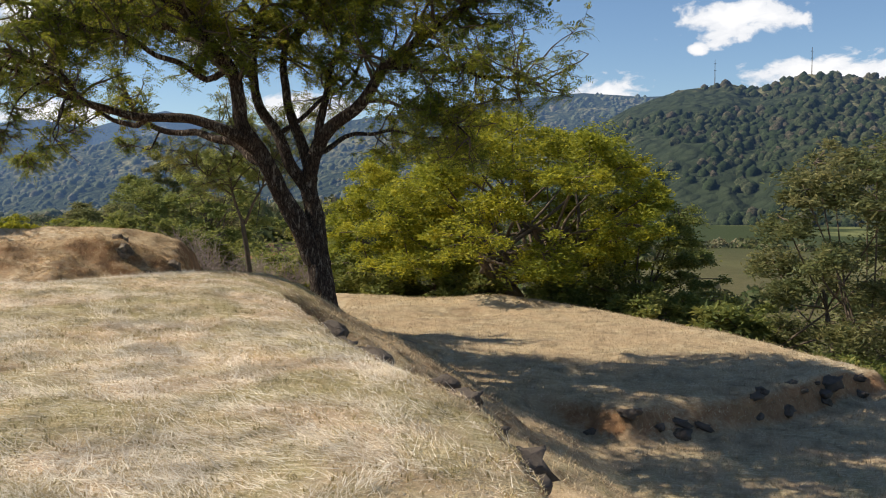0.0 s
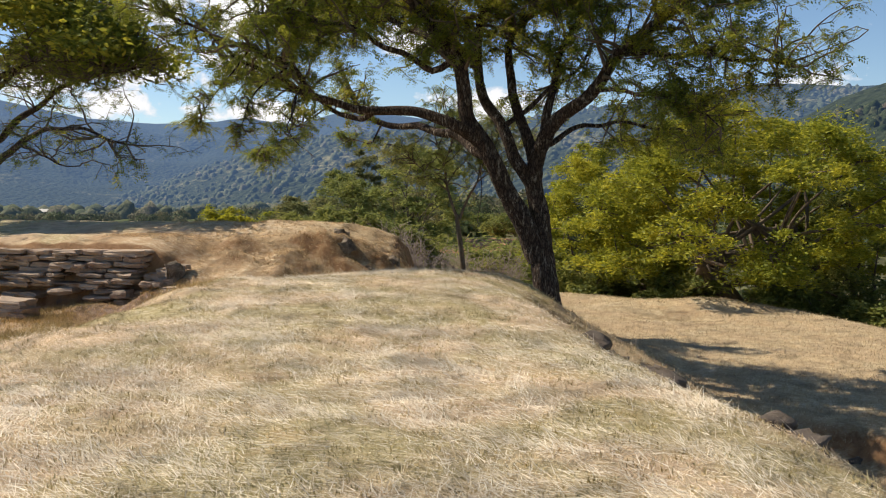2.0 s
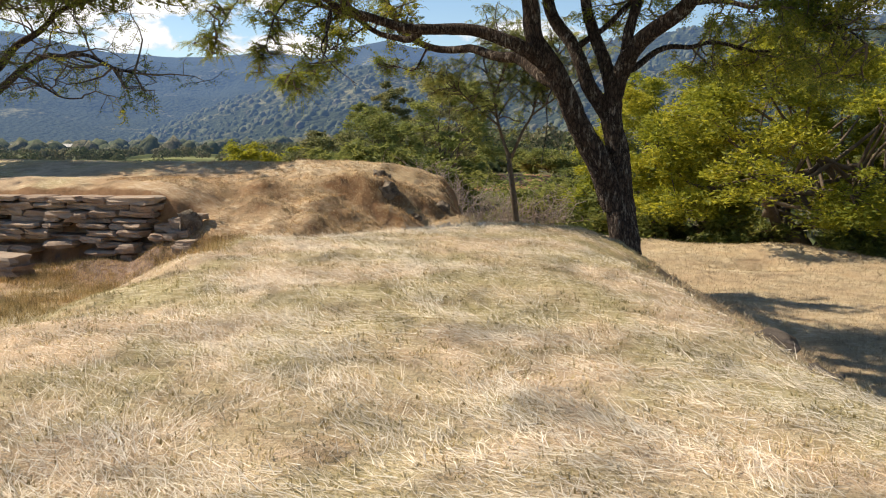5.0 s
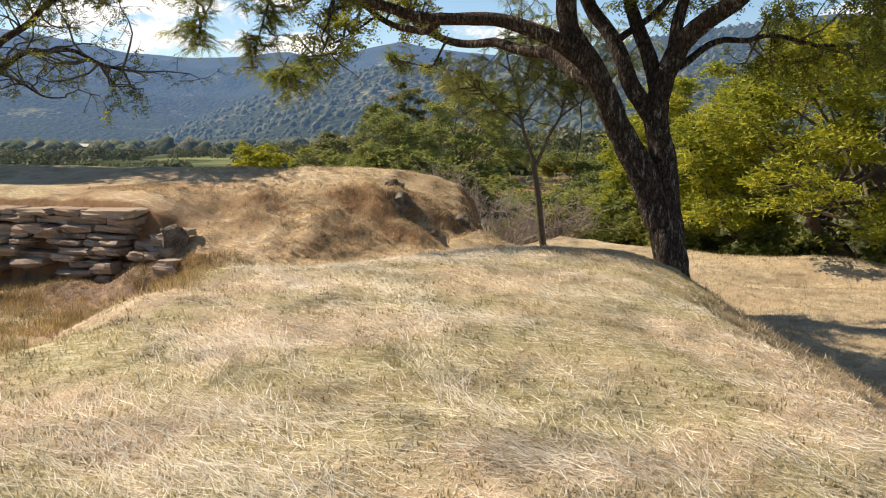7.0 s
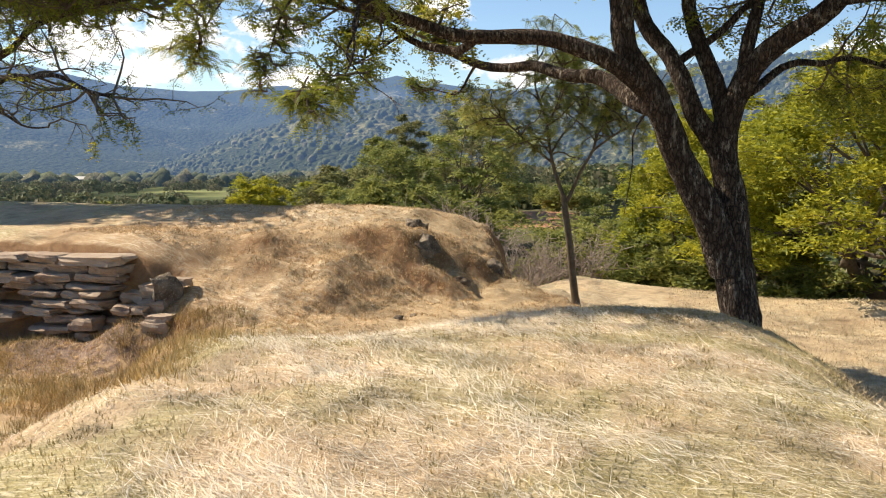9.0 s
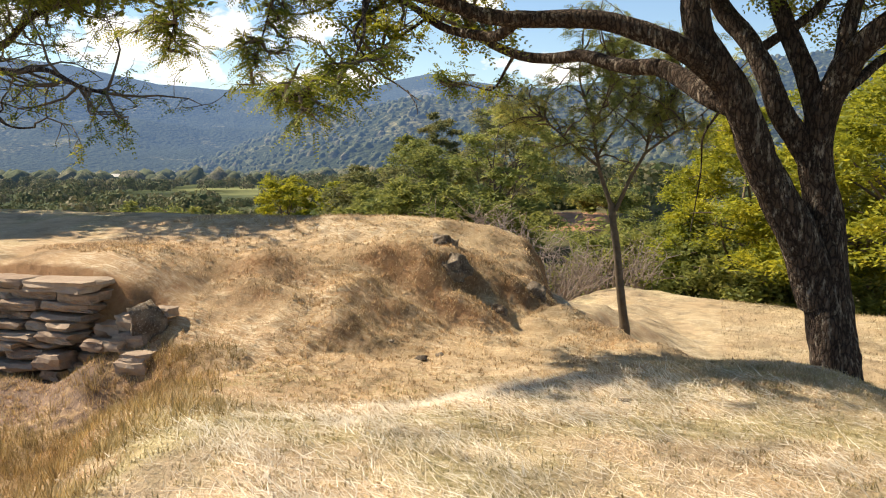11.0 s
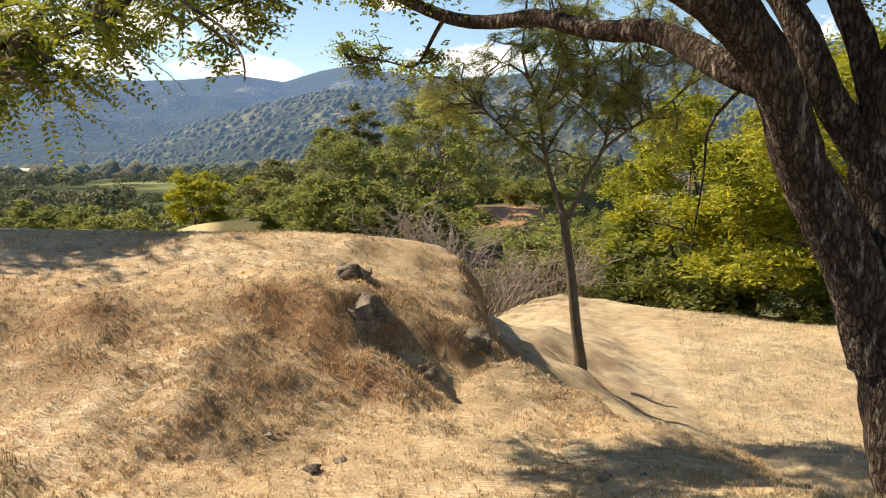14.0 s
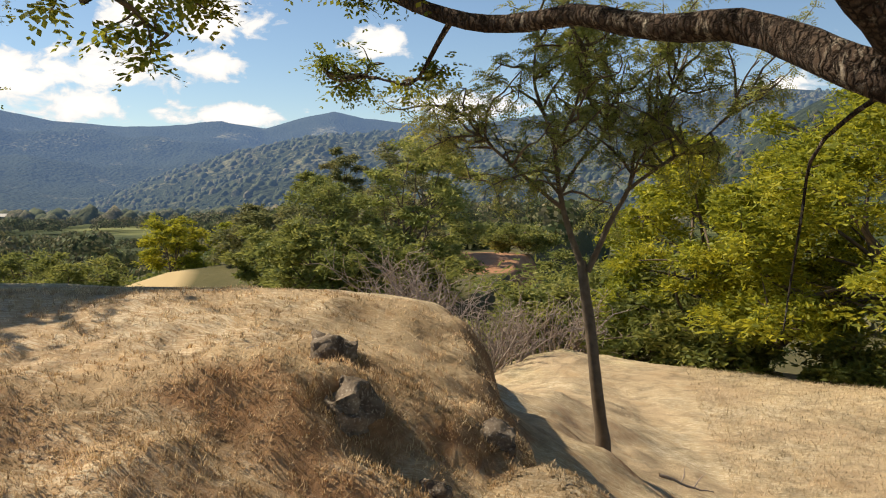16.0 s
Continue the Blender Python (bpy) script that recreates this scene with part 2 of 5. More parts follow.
def blade_material(name, a, b, c, green=0.8):
    m = bpy.data.materials.new(name)
    m.use_nodes = True
    n = Nodes(m.node_tree)
    geo = n.add("ShaderNodeNewGeometry")
    rnd = geo.outputs["Random Per Island"]
    patch = n.noise(geo.outputs["Position"], 0.55, 5, 0.6, 0.4)
    col = n.ramp(rnd, [(0.0, a), (0.55, b), (1.0, c)])
    col = n.mix(n.ramp(patch, [(0.44, 0.0), (0.56, green)]), col, n.mix(rnd, (0.25, 0.21, 0.085), (0.48, 0.41, 0.205)))
    tone = n.ramp(n.noise(geo.outputs["Position"], 1.6, 5, 0.7, 0.8), [(0.30, 0.5), (0.5, 1.0), (0.66, 1.3)])
    col = n.mix(1.0, col, tone, "MULTIPLY")
    d = n.add("ShaderNodeBsdfPrincipled", {"Base Color": col, "Roughness": 0.7, "Specular IOR Level": 0.25})
    t = n.add("ShaderNodeBsdfTranslucent", {"Color": col})
    n.link(n.add("ShaderNodeMixShader", {0: 0.25, 1: d.outputs[0], 2: t.outputs[0]}).outputs[0], n.add("ShaderNodeOutputMaterial").inputs[0])
    return m


M_STRAW = blade_material("cut_straw", (0.44, 0.325, 0.19), (0.68, 0.54, 0.375), (0.86, 0.77, 0.62))
M_TUFT = blade_material("dry_tuft_grass", (0.30, 0.185, 0.095), (0.58, 0.41, 0.235), (0.79, 0.62, 0.41), 0.15)
M_TERRACE = blade_material("tan_grass", (0.34, 0.245, 0.14), (0.52, 0.40, 0.25), (0.68, 0.56, 0.39), 0.2)
M_PALE_STRAW = blade_material("bleached_straw", (0.66, 0.56, 0.42), (0.82, 0.73, 0.58), (0.92, 0.87, 0.76), 0.1)
M_STUBBLE = blade_material("green_brown_stubble", (0.27, 0.21, 0.09), (0.45, 0.35, 0.17), (0.62, 0.50, 0.29), 0.7)
M_RUST = blade_material("rust_brown_grass", (0.17, 0.10, 0.045), (0.42, 0.27, 0.14), (0.64, 0.47, 0.28), 0.1)
M_HOLLOW = blade_material("olive_brown_grass", (0.20, 0.135, 0.05), (0.42, 0.28, 0.115), (0.60, 0.44, 0.22), 0.4)

M_LEAF_MAIN = leaf_material("feathery_green_leaves", (0.055, 0.10, 0.02), (0.20, 0.265, 0.05), (0.44, 0.40, 0.045), 0.27)
M_LEAF_OLIVE = leaf_material("yellow_green_leaves", (0.12, 0.155, 0.022), (0.35, 0.38, 0.045), (0.50, 0.45, 0.04), 0.38)
M_LEAF_GREEN = leaf_material("green_shrub_leaves", (0.08, 0.115, 0.03), (0.22, 0.26, 0.07), (0.35, 0.34, 0.09), 0.34)
M_LEAF_GREY = leaf_material("dull_green_leaves", (0.07, 0.09, 0.035), (0.18, 0.21, 0.075), (0.32, 0.29, 0.12), 0.3)
M_LEAF_SOFT = leaf_material("pale_feathery_leaves", (0.15, 0.19, 0.05), (0.32, 0.36, 0.095), (0.44, 0.41, 0.12), 0.3)
M_LEAF_FAR = leaf_material("woodland_leaves", (0.06, 0.085, 0.032), (0.13, 0.15, 0.06), (0.24, 0.21, 0.12), 0.36, 0.06, True)

M_LEAF_SCRUB = leaf_material("scrub_leaves", (0.05, 0.085, 0.02), (0.13, 0.18, 0.04), (0.26, 0.25, 0.06), 0.3, 0.15)


def canopy_material(name, shade, hues, grain=0.55, relief=1.4):
    """Tree crowns far off: leafy light and shade painted into each crown by noise, hue from crown to crown."""
    m = bpy.data.materials.new(name)
    m.use_nodes = True
    n = Nodes(m.node_tree)
    geo = n.add("ShaderNodeNewGeometry")
    pos = geo.outputs["Position"]
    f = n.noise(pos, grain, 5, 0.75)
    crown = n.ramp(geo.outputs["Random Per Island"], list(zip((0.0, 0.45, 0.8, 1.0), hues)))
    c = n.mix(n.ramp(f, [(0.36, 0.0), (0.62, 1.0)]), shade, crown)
    bump = n.add("ShaderNodeBump", {"Height": f, "Strength": 0.5, "Distance": relief})
    b = n.add("ShaderNodeBsdfPrincipled", {"Base Color": c, "Roughness": 0.9, "Specular IOR Level": 0.05, "Normal": bump.outputs[0]})
    haze_glow(n, b, pos)
    n.link(b.outputs[0], n.add("ShaderNodeOutputMaterial").inputs[0])
    return m


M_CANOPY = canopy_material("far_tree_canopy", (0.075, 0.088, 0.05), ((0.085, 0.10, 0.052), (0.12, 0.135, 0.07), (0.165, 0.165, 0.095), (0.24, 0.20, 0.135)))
# near hill: darker copy of the canopy, cloud shadow put into its colours
M_SHADED_CANOPY = canopy_material("cloud_shaded_canopy", (0.020, 0.029, 0.015), ((0.036, 0.052, 0.022), (0.062, 0.08, 0.034), (0.10, 0.105, 0.055), (0.15, 0.115, 0.08)))


def build_hills(n, pos, open_at):
    a = n.noise(pos, 0.0035, 6, 0.6)
    tree = n.add("ShaderNodeTexVoronoi", {"Vector": pos, "Scale": 0.085, "Randomness": 1.0}).outputs["Distance"]
    f = n.noise(pos, 0.06, 5, 0.7)
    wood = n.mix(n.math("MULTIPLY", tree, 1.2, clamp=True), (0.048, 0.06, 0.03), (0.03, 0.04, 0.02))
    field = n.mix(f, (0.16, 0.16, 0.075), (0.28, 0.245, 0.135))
    open_ = n.ramp(n.math("ADD", a, n.math("MULTIPLY", n.math("SUBTRACT", f, 0.5), 0.5)), [(open_at, 0.0), (open_at + 0.12, 0.8)])
    return n.mix(open_, wood, field), n.math("SUBTRACT", f, n.math("MULTIPLY", tree, 1.0)), 9.0


def hill_material(name, open_at):
    """Wooded hills far off: a blue emission growing with distance stands in for haze."""
    m = bpy.data.materials.new(name)
    m.use_nodes = True
    n = Nodes(m.node_tree)
    pos = n.add("ShaderNodeNewGeometry").outputs["Position"]
    col, h, dist = build_hills(n, pos, open_at)
    bump = n.add("ShaderNodeBump", {"Height": h, "Strength": 0.8, "Distance": dist})
    b = n.add("ShaderNodeBsdfPrincipled", {"Base Color": col, "Roughness": 0.95, "Specular IOR Level": 0.05, "Normal": bump.outputs[0]})
    haze_glow(n, b, pos)
    n.link(b.outputs[0], n.add("ShaderNodeOutputMaterial").inputs[0])
    return m


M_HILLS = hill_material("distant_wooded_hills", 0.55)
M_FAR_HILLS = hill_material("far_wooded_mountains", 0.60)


# ---- shapes ----
def lattice(seed):
    return np.random.RandomState(seed).rand(256, 256)


LATTICES = [lattice(s) for s in range(8)]


def value_noise(x, y, scale, octaves=4, seed=0):
    """Smooth noise about zero, over arrays."""
    total, amp = np.zeros(np.shape(x)), 1.0
    for o in range(octaves):
        g = LATTICES[(seed + o) % 8]
        u, v = np.asarray(x) * scale + 17.3 * o, np.asarray(y) * scale + 9.1 * o
        i, j = np.floor(u).astype(int), np.floor(v).astype(int)
        fu, fv = u - i, v - j
        fu, fv = fu * fu * (3 - 2 * fu), fv * fv * (3 - 2 * fv)
        i0, i1, j0, j1 = i % 256, (i + 1) % 256, j % 256, (j + 1) % 256
        total += amp * ((g[i0, j0] * (1 - fu) + g[i1, j0] * fu) * (1 - fv) + (g[i0, j1] * (1 - fu) + g[i1, j1] * fu) * fv - 0.5)
        amp, scale = amp * 0.5, scale * 2.03
    return total


def smooth(a, b, t):
    k = np.clip((t - a) / (b - a), 0, 1)
    return k * k * (3 - 2 * k)


def ridge_edge(y):
    return np.interp(y, [-12, 3, 7, 8.2, 9.6, 12, 16, 19, 21.5, 22.4, 23.4, 25.5, 28, 40], [1.6, 0.8, 0.1, -0.3, -1.0, -1.9, -3.0, -3.6, -4.5, -5.8, -7.1, -7.7, -8.4, -11])


def pit_edge(y):
    return np.interp(y, [-10, 5, 7, 10.4, 13.5, 17, 20], [-6.0, -5.2, -5.4, -6.2, -6.9, -8.4, -9.8]) + 0.16 * np.sin(y * 1.7 + 0.6) + 0.09 * np.sin(y * 4.1)


def platform_front(x):
    return np.interp(x, [-40, -11.6, -11, -10, -9.2, -8.2, -7.2], [19.7, 19.7, 20.1, 20.4, 20.9, 21.9, 23.2])


def terrace_edge(x):
    return np.interp(x, [-40, -14, -6, 0, 4.5, 8.5, 10.5, 13], [46, 44, 41, 38, 36, 29, 23, 10])


def bank_line(x):
    return np.interp(x, [-1, 1.5, 3.3, 7, 10, 16], [16, 20.0, 18.4, 20.5, 23, 25])


SHELVES = [(-8.75, 22.1, 0.55, 0.4, 0.26), (-9.3, 22.0, 0.5, 0.4, 0.16), (-8.2, 22.45, 0.4, 0.3, 0.22), (-8.6, 23.3, 0.5, 0.35, 0.14), (-8.15, 23.15, 0.2, 0.22, -0.34), (-8.5, 21.5, 0.5, 0.22, -0.16),
           (-7.85, 22.0, 0.3, 0.25, -0.2), (-10.4, 21.4, 0.6, 0.35, 0.2), (-10.3, 20.9, 0.6, 0.2, -0.12), (-7.35, 22.9, 0.35, 0.35, 0.16)]


def ground(x, y):
    """Height of the ground: a grassy ridge, a hollow with a stone wall, a mound, a lower terrace, the valley."""
    x, y = np.asarray(x, float), np.asarray(y, float)
    wob = value_noise(x, y, 0.5, 3, 1) * 0.5
    d = x - ridge_edge(y) + wob * 0.5 + 0.35 * value_noise(x, y, 0.33, 2, 7)
    fall = np.interp(x, [-9, -7, -5.4, -4], [14.0, 14.3, 16.4, 17.2])
    ridge = 0.1 * np.exp(-((y - 13.2) / 2.0) ** 2) - 0.85 * smooth(fall, fall + 4.6, y)
    hollow = -1.45 * smooth(0.0, np.interp(y, [8, 11.5, 14.5], [7.0, 5.0, 2.1]), pit_edge(y) - x + wob + 0.9 * value_noise(x, y, 0.28, 2, 6))
    base = np.minimum(ridge, hollow) - 0.12 * np.exp(-np.abs(ridge - hollow) / 0.25)
    s = y - platform_front(x) + wob * 0.5
    top = np.interp(s, [-0.8, 0, 0.7, 1.6, 4, 5, 9, 16, 40], [-0.45, -0.28, -0.1, 0.06, 0.38, 0.38, 0.0, -1.6, -4.5])
    by_wall = 1 - smooth(-12.3, -11.0, x)
    k = smooth(-0.12, 0.12, y - platform_front(x)) * by_wall + smooth(-1.9, 0.5, s) * (1 - by_wall)
    top = top + 0.30 * by_wall * (1 - smooth(0.5, 2.5, s))
    base = base + 0.2 * np.exp(-((y - 19.1) / 0.45) ** 2) * smooth(-14.5, -13.0, x) * (1 - smooth(-11.3, -10.5, x))
    up = base * (1 - k) + top * k
    steep = smooth(22.0, 24.5, y)
    drop = np.interp(d, [-1.5, -0.6, 0, 0.35, 0.75, 1.2, 3, 4.3, 8], [0, -0.08, -0.3, -0.55, -0.8, -1.05, -2.1, -2.95, -3.1])
    drop2 = np.interp(d, [-2.8, -1.7, -0.9, -0.3, 0.05, 0.3, 0.8, 1.6, 3, 4.3, 8], [0, -0.07, -0.2, -0.42, -0.8, -1.7, -2.03, -2.2, -2.75, -3.2, -3.2])
    drop = drop * (1 - steep) + drop2 * steep
    drop3 = np.interp(d, [-1.3, -0.5, -0.05, 0.1, 0.4, 0.9, 1.8, 4.3, 8], [0, -0.05, -0.16, -0.42, -1.2, -1.9, -2.4, -2.95, -3.1])
    sharp = 1 - smooth(13.5, 17.0, y)
    drop = drop3 * sharp + drop * (1 - sharp)
    w = smooth(0.0, 4.3, d)
    z = up * (1 - w) + drop
    below = bank_line(x) - y + wob * 1.2
    z = z - 0.65 * smooth(-0.25, 0.55, below) * smooth(3.6, 5.6, d) * smooth(0.5, 3.0, x)
    z = z + 0.35 * np.exp(-((x - 1.2) / 2.2) ** 2 - ((y - 36.5) / 1.6) ** 2) - 0.35 * np.exp(-((x - 0.2) / 1.6) ** 2 - ((y - 34.4) / 0.9) ** 2)
    z = z + 0.55 * np.exp(-((x + 3.0) / 2.2) ** 2 - ((y - 26.0) / 1.9) ** 2)
    beyond = y - terrace_edge(x)
    out = smooth(-3.0, 0, d)
    z = z - out * (0.5 * smooth(0, 2.5, beyond) + 7 * smooth(0, 40, beyond)) - np.interp(beyond, [55, 120, 300, 700, 1500], [0, 2, 5, 12, 32])
    r = np.hypot(x, y)
    west = smooth(radians(20), radians(32), np.arctan2(-x, np.maximum(y, 0.01))) * smooth(38, 58, r) * smooth(20, 30, y)
    z = z * (1 - west) + west * np.interp(r, [38, 60, 110, 200, 350, 600, 1000, 1600, 4000], [-3, -6.5, -11.5, -15.5, -18, -20, -30, -52, -70])
    z = z + 1.6 * np.exp(-((x + 17) / 7.0) ** 2 - ((y - 94) / 4.0) ** 2) + (1.2 + 3.2 * west) * np.exp(-((x + 40) / 6.0) ** 2 - ((y - 80) / 5.0) ** 2)
    z = z - 6 * smooth(30, 160, -x - 10) * (1 - west)
    near = 1 - smooth(45, 90, np.hypot(x, y - 15))
    rough = 0.05 + 0.22 * smooth(21.5, 23, y) * smooth(-0.9, -0.1, d) * (1 - smooth(0.2, 0.7, d)) + 0.17 * smooth(-0.1, 0.5, d) * (1 - smooth(3.5, 5.5, d)) + 0.10 * smooth(-1.8, -0.6, s) * (1 - smooth(0.3, 1.6, s)) + 0.10 * smooth(0.2, 0.6, below) * smooth(-1.2, -0.3, -below) * smooth(3, 5, d)
    lump = 0.34 * np.maximum(0, value_noise(x, y, 1.05, 3, 5) + 0.02) * smooth(-1.7, -0.5, s) * (1 - smooth(1.2, 2.6, s)) * smooth(-11.3, -10.6, x)
    on_mound_ = smooth(-3.2, -1.5, s) * (1 - smooth(3.5, 6.0, s)) * smooth(-12.0, -10.8, x) * (1 - smooth(-0.3, 0.6, d))
    z = z + near * (lump + on_mound_ * (0.11 * value_noise(x, y, 2.3, 3, 0) + 0.07 * value_noise(x, y, 5.5, 2, 2)))
    for cx, cy, wide, deep, up in SHELVES:
        u, v = (x - cx) / wide, (y - cy) / deep
        z = z + up * np.exp(-u * u - v * v) * np.where(v < -0.35, np.exp(-((v + 0.35) / 0.35) ** 2), 1.0)
    return z + near * rough * value_noise(x, y, 1.1, 5, 3) + (1 - near) * 1.5 * value_noise(x, y, 0.03, 3, 2)


def gz(x, y):
    return float(ground(np.array([x]), np.array([y]))[0])


def mesh_object(name, verts, faces, mat, parent=None, label="", smooth_faces=True, size=4):
    """One mesh object from arrays; faces all have the same number of corners."""
    me = bpy.data.meshes.new(name)
    verts, faces = np.asarray(verts, np.float32), np.asarray(faces, np.int32)
    me.vertices.add(len(verts))
    me.vertices.foreach_set("co", verts.ravel())
    me.loops.add(faces.size)
    me.loops.foreach_set("vertex_index", faces.ravel())
    me.polygons.add(len(faces))
    me.polygons.foreach_set("loop_start", np.arange(0, faces.size, faces.shape[1], dtype=np.int32))
    me.polygons.foreach_set("use_smooth", np.full(len(faces), smooth_faces))
    me.materials.append(mat)
    me.update(calc_edges=True)
    ob = new(name, me)
    if parent is not None:
        ob.parent = parent
    if label:
        tagged(ob, label)
    return ob


def grid_faces(nu, nv):
    i, j = np.meshgrid(np.arange(nu - 1), np.arange(nv - 1), indexing="ij")
    a = (i * nv + j).ravel()
    return np.stack([a, a + nv, a + nv + 1, a + 1], 1)


def part(name, bm, mat, parent, label=""):
    """Links a bmesh as one mesh object under a thing or a part."""
    me = bpy.data.meshes.new(name)
    bm.to_mesh(me)
    bm.free()
    me.materials.append(mat)
    ob = new(name, me)
    ob.parent = parent
    if label:
        tagged(ob, label)
    return ob


def spaced(lo, fine_lo, fine_hi, hi, step, growth=1.16):
    """Coordinates, evenly close in the middle and ever wider towards both ends."""
    mid = list(np.arange(fine_lo, fine_hi + step / 2, step))
    for end, sign in ((hi, 1), (lo, -1)):
        v, s = (mid[-1] if sign > 0 else mid[0]), step
        while (v < end) if sign > 0 else (v > end):
            s *= growth
            v += sign * s
            mid.append(v) if sign > 0 else mid.insert(0, v)
    return np.array(mid)


# ---- the ground ----
gx, gy = spaced(-4500, -15, 11, 4500, 0.13), spaced(-3000, -1, 40, 4600, 0.13)
GX, GY = np.meshgrid(gx, gy, indexing="ij")
GZ = ground(GX, GY)
tagged(mesh_object("ground", np.stack([GX.ravel(), GY.ravel(), GZ.ravel()], 1), grid_faces(len(gx), len(gy)), M_GROUND),
       "uneven ground of mown sun-bleached grass and bare earth", "ground", kind="structure")


# ---- far hills ----
def hills(name, az0, az1, r0, r1, crest, floor_z, seed, label, rough=0.1, mat=None):
    """A range that climbs from the valley at r0 to its crest at r1 and falls away behind."""
    a = np.radians(np.linspace(az0, az1, 420))
    r = np.concatenate([np.linspace(r0, r1, 70), r1 + np.linspace(20, 500, 8)])
    A, R = np.meshgrid(a, r, indexing="ij")
    X, Y = R * np.sin(A), R * np.cos(A)
    t = np.clip((R - r0) / (r1 - r0), 0, 1)
    crest_z = 1.4 + r1 * crest(np.degrees(A)) / np.cos(np.radians(np.degrees(A) + 8) * 0.3)
    back = np.clip((R - r1) / 500, 0, 1)
    spur = value_noise(X, Y, 2.4 / (r1 - r0) * 1.6, 6, seed)
    Z = floor_z + (crest_z - floor_z) * (t ** 1.25) * (1 + rough * 3.2 * spur * (1 - t) * 1.2) + (crest_z - floor_z) * rough * 1.6 * spur * t * (1 - t) * 2 - back * 220
    Z += (t > 0.02) * r1 * 0.0007 * value_noise(X, Y, 55 / r1, 3, seed + 3)
    v = np.stack([X.ravel(), Y.ravel(), Z.ravel()], 1)
    tagged(mesh_object(name, v, grid_faces(*A.shape), mat or M_HILLS), label, "hills", kind="structure")
    return v.reshape(A.shape + (3,))[:, :72]


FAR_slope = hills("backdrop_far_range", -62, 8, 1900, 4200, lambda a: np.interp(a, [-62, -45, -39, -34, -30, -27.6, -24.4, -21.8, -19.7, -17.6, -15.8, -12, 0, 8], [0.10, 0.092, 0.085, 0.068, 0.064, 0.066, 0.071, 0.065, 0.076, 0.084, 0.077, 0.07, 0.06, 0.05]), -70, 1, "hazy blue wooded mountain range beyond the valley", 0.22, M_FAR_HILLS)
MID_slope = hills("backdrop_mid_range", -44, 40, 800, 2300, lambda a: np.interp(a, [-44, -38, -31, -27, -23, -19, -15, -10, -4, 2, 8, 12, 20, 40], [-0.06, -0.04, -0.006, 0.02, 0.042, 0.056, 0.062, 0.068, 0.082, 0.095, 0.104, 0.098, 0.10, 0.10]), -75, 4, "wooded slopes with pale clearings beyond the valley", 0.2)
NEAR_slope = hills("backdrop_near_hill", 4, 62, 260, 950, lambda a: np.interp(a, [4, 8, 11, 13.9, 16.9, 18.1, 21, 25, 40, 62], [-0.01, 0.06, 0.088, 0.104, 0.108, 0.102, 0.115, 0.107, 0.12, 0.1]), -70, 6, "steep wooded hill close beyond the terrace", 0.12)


# ---- trees ----
RNG = np.random.RandomState(7)


def unit(v):
    v = np.asarray(v, float)
    return v / max(np.linalg.norm(v), 1e-9)


def tube(pts, radii, sides=8, knots=0.0):
    """Vertices and faces of a bent tapering tube."""
    pts, radii = np.asarray(pts, float), np.asarray(radii, float)
    n = len(pts)
    tang = np.gradient(pts, axis=0)
    tang /= np.linalg.norm(tang, axis=1, keepdims=True) + 1e-9
    ref = np.array([0.31, 0.95, 0.05])
    a = np.cross(tang, ref)
    a /= np.linalg.norm(a, axis=1, keepdims=True) + 1e-9
    b = np.cross(tang, a)
    ang = np.linspace(0, 2 * np.pi, sides, endpoint=False)
    r = radii[:, None] * np.ones(sides)[None]
    if knots:
        r = r * (1 + knots * (RNG.rand(n, sides) - 0.5) + knots * 0.6 * np.sin(3 * ang)[None] * np.sin(np.arange(n) * 0.35)[:, None])
    v = pts[:, None] + r[..., None] * (np.cos(ang)[None, :, None] * a[:, None] + np.sin(ang)[None, :, None] * b[:, None])
    i, j = np.meshgrid(np.arange(n - 1), np.arange(sides), indexing="ij")
    j2 = (j + 1) % sides
    f = np.stack([(i * sides + j).ravel(), (i * sides + j2).ravel(), ((i + 1) * sides + j2).ravel(), ((i + 1) * sides + j).ravel()], 1)
    return v.reshape(-1, 3), f


def curve_through(nodes, step):
    """A smooth line through nodes (Catmull-Rom), evenly cut."""
    p = np.asarray(nodes, float)
    p = np.vstack([2 * p[0] - p[1], p, 2 * p[-1] - p[-2]])
    out = []
    for k in range(1, len(p) - 2):
        m = max(2, int(np.linalg.norm(p[k + 1] - p[k]) / step))
        t = np.linspace(0, 1, m, endpoint=False)[:, None]
        out.append(0.5 * (2 * p[k] + (p[k + 1] - p[k - 1]) * t + (2 * p[k - 1] - 5 * p[k] + 4 * p[k + 1] - p[k + 2]) * t ** 2 + (3 * p[k] - p[k - 1] - 3 * p[k + 1] + p[k + 2]) * t ** 3))
    out.append(p[-2][None])
    return np.vstack(out)


def stray(p, d, length, steps, wander, lift):
    """A branch that wanders from p along d."""
    pts, d = [np.asarray(p, float)], unit(d)
    for _ in range(steps):
        d = unit(d + RNG.normal(0, wander, 3) + np.array([0, 0, lift]))
        pts.append(pts[-1] + d * length / steps)
    return np.array(pts)


def joined(pieces):
    vs, fs, n = [], [], 0
    for v, f in pieces:
        vs.append(v)
        fs.append(f + n)
        n += len(v)
    return np.vstack(vs), np.vstack(fs)


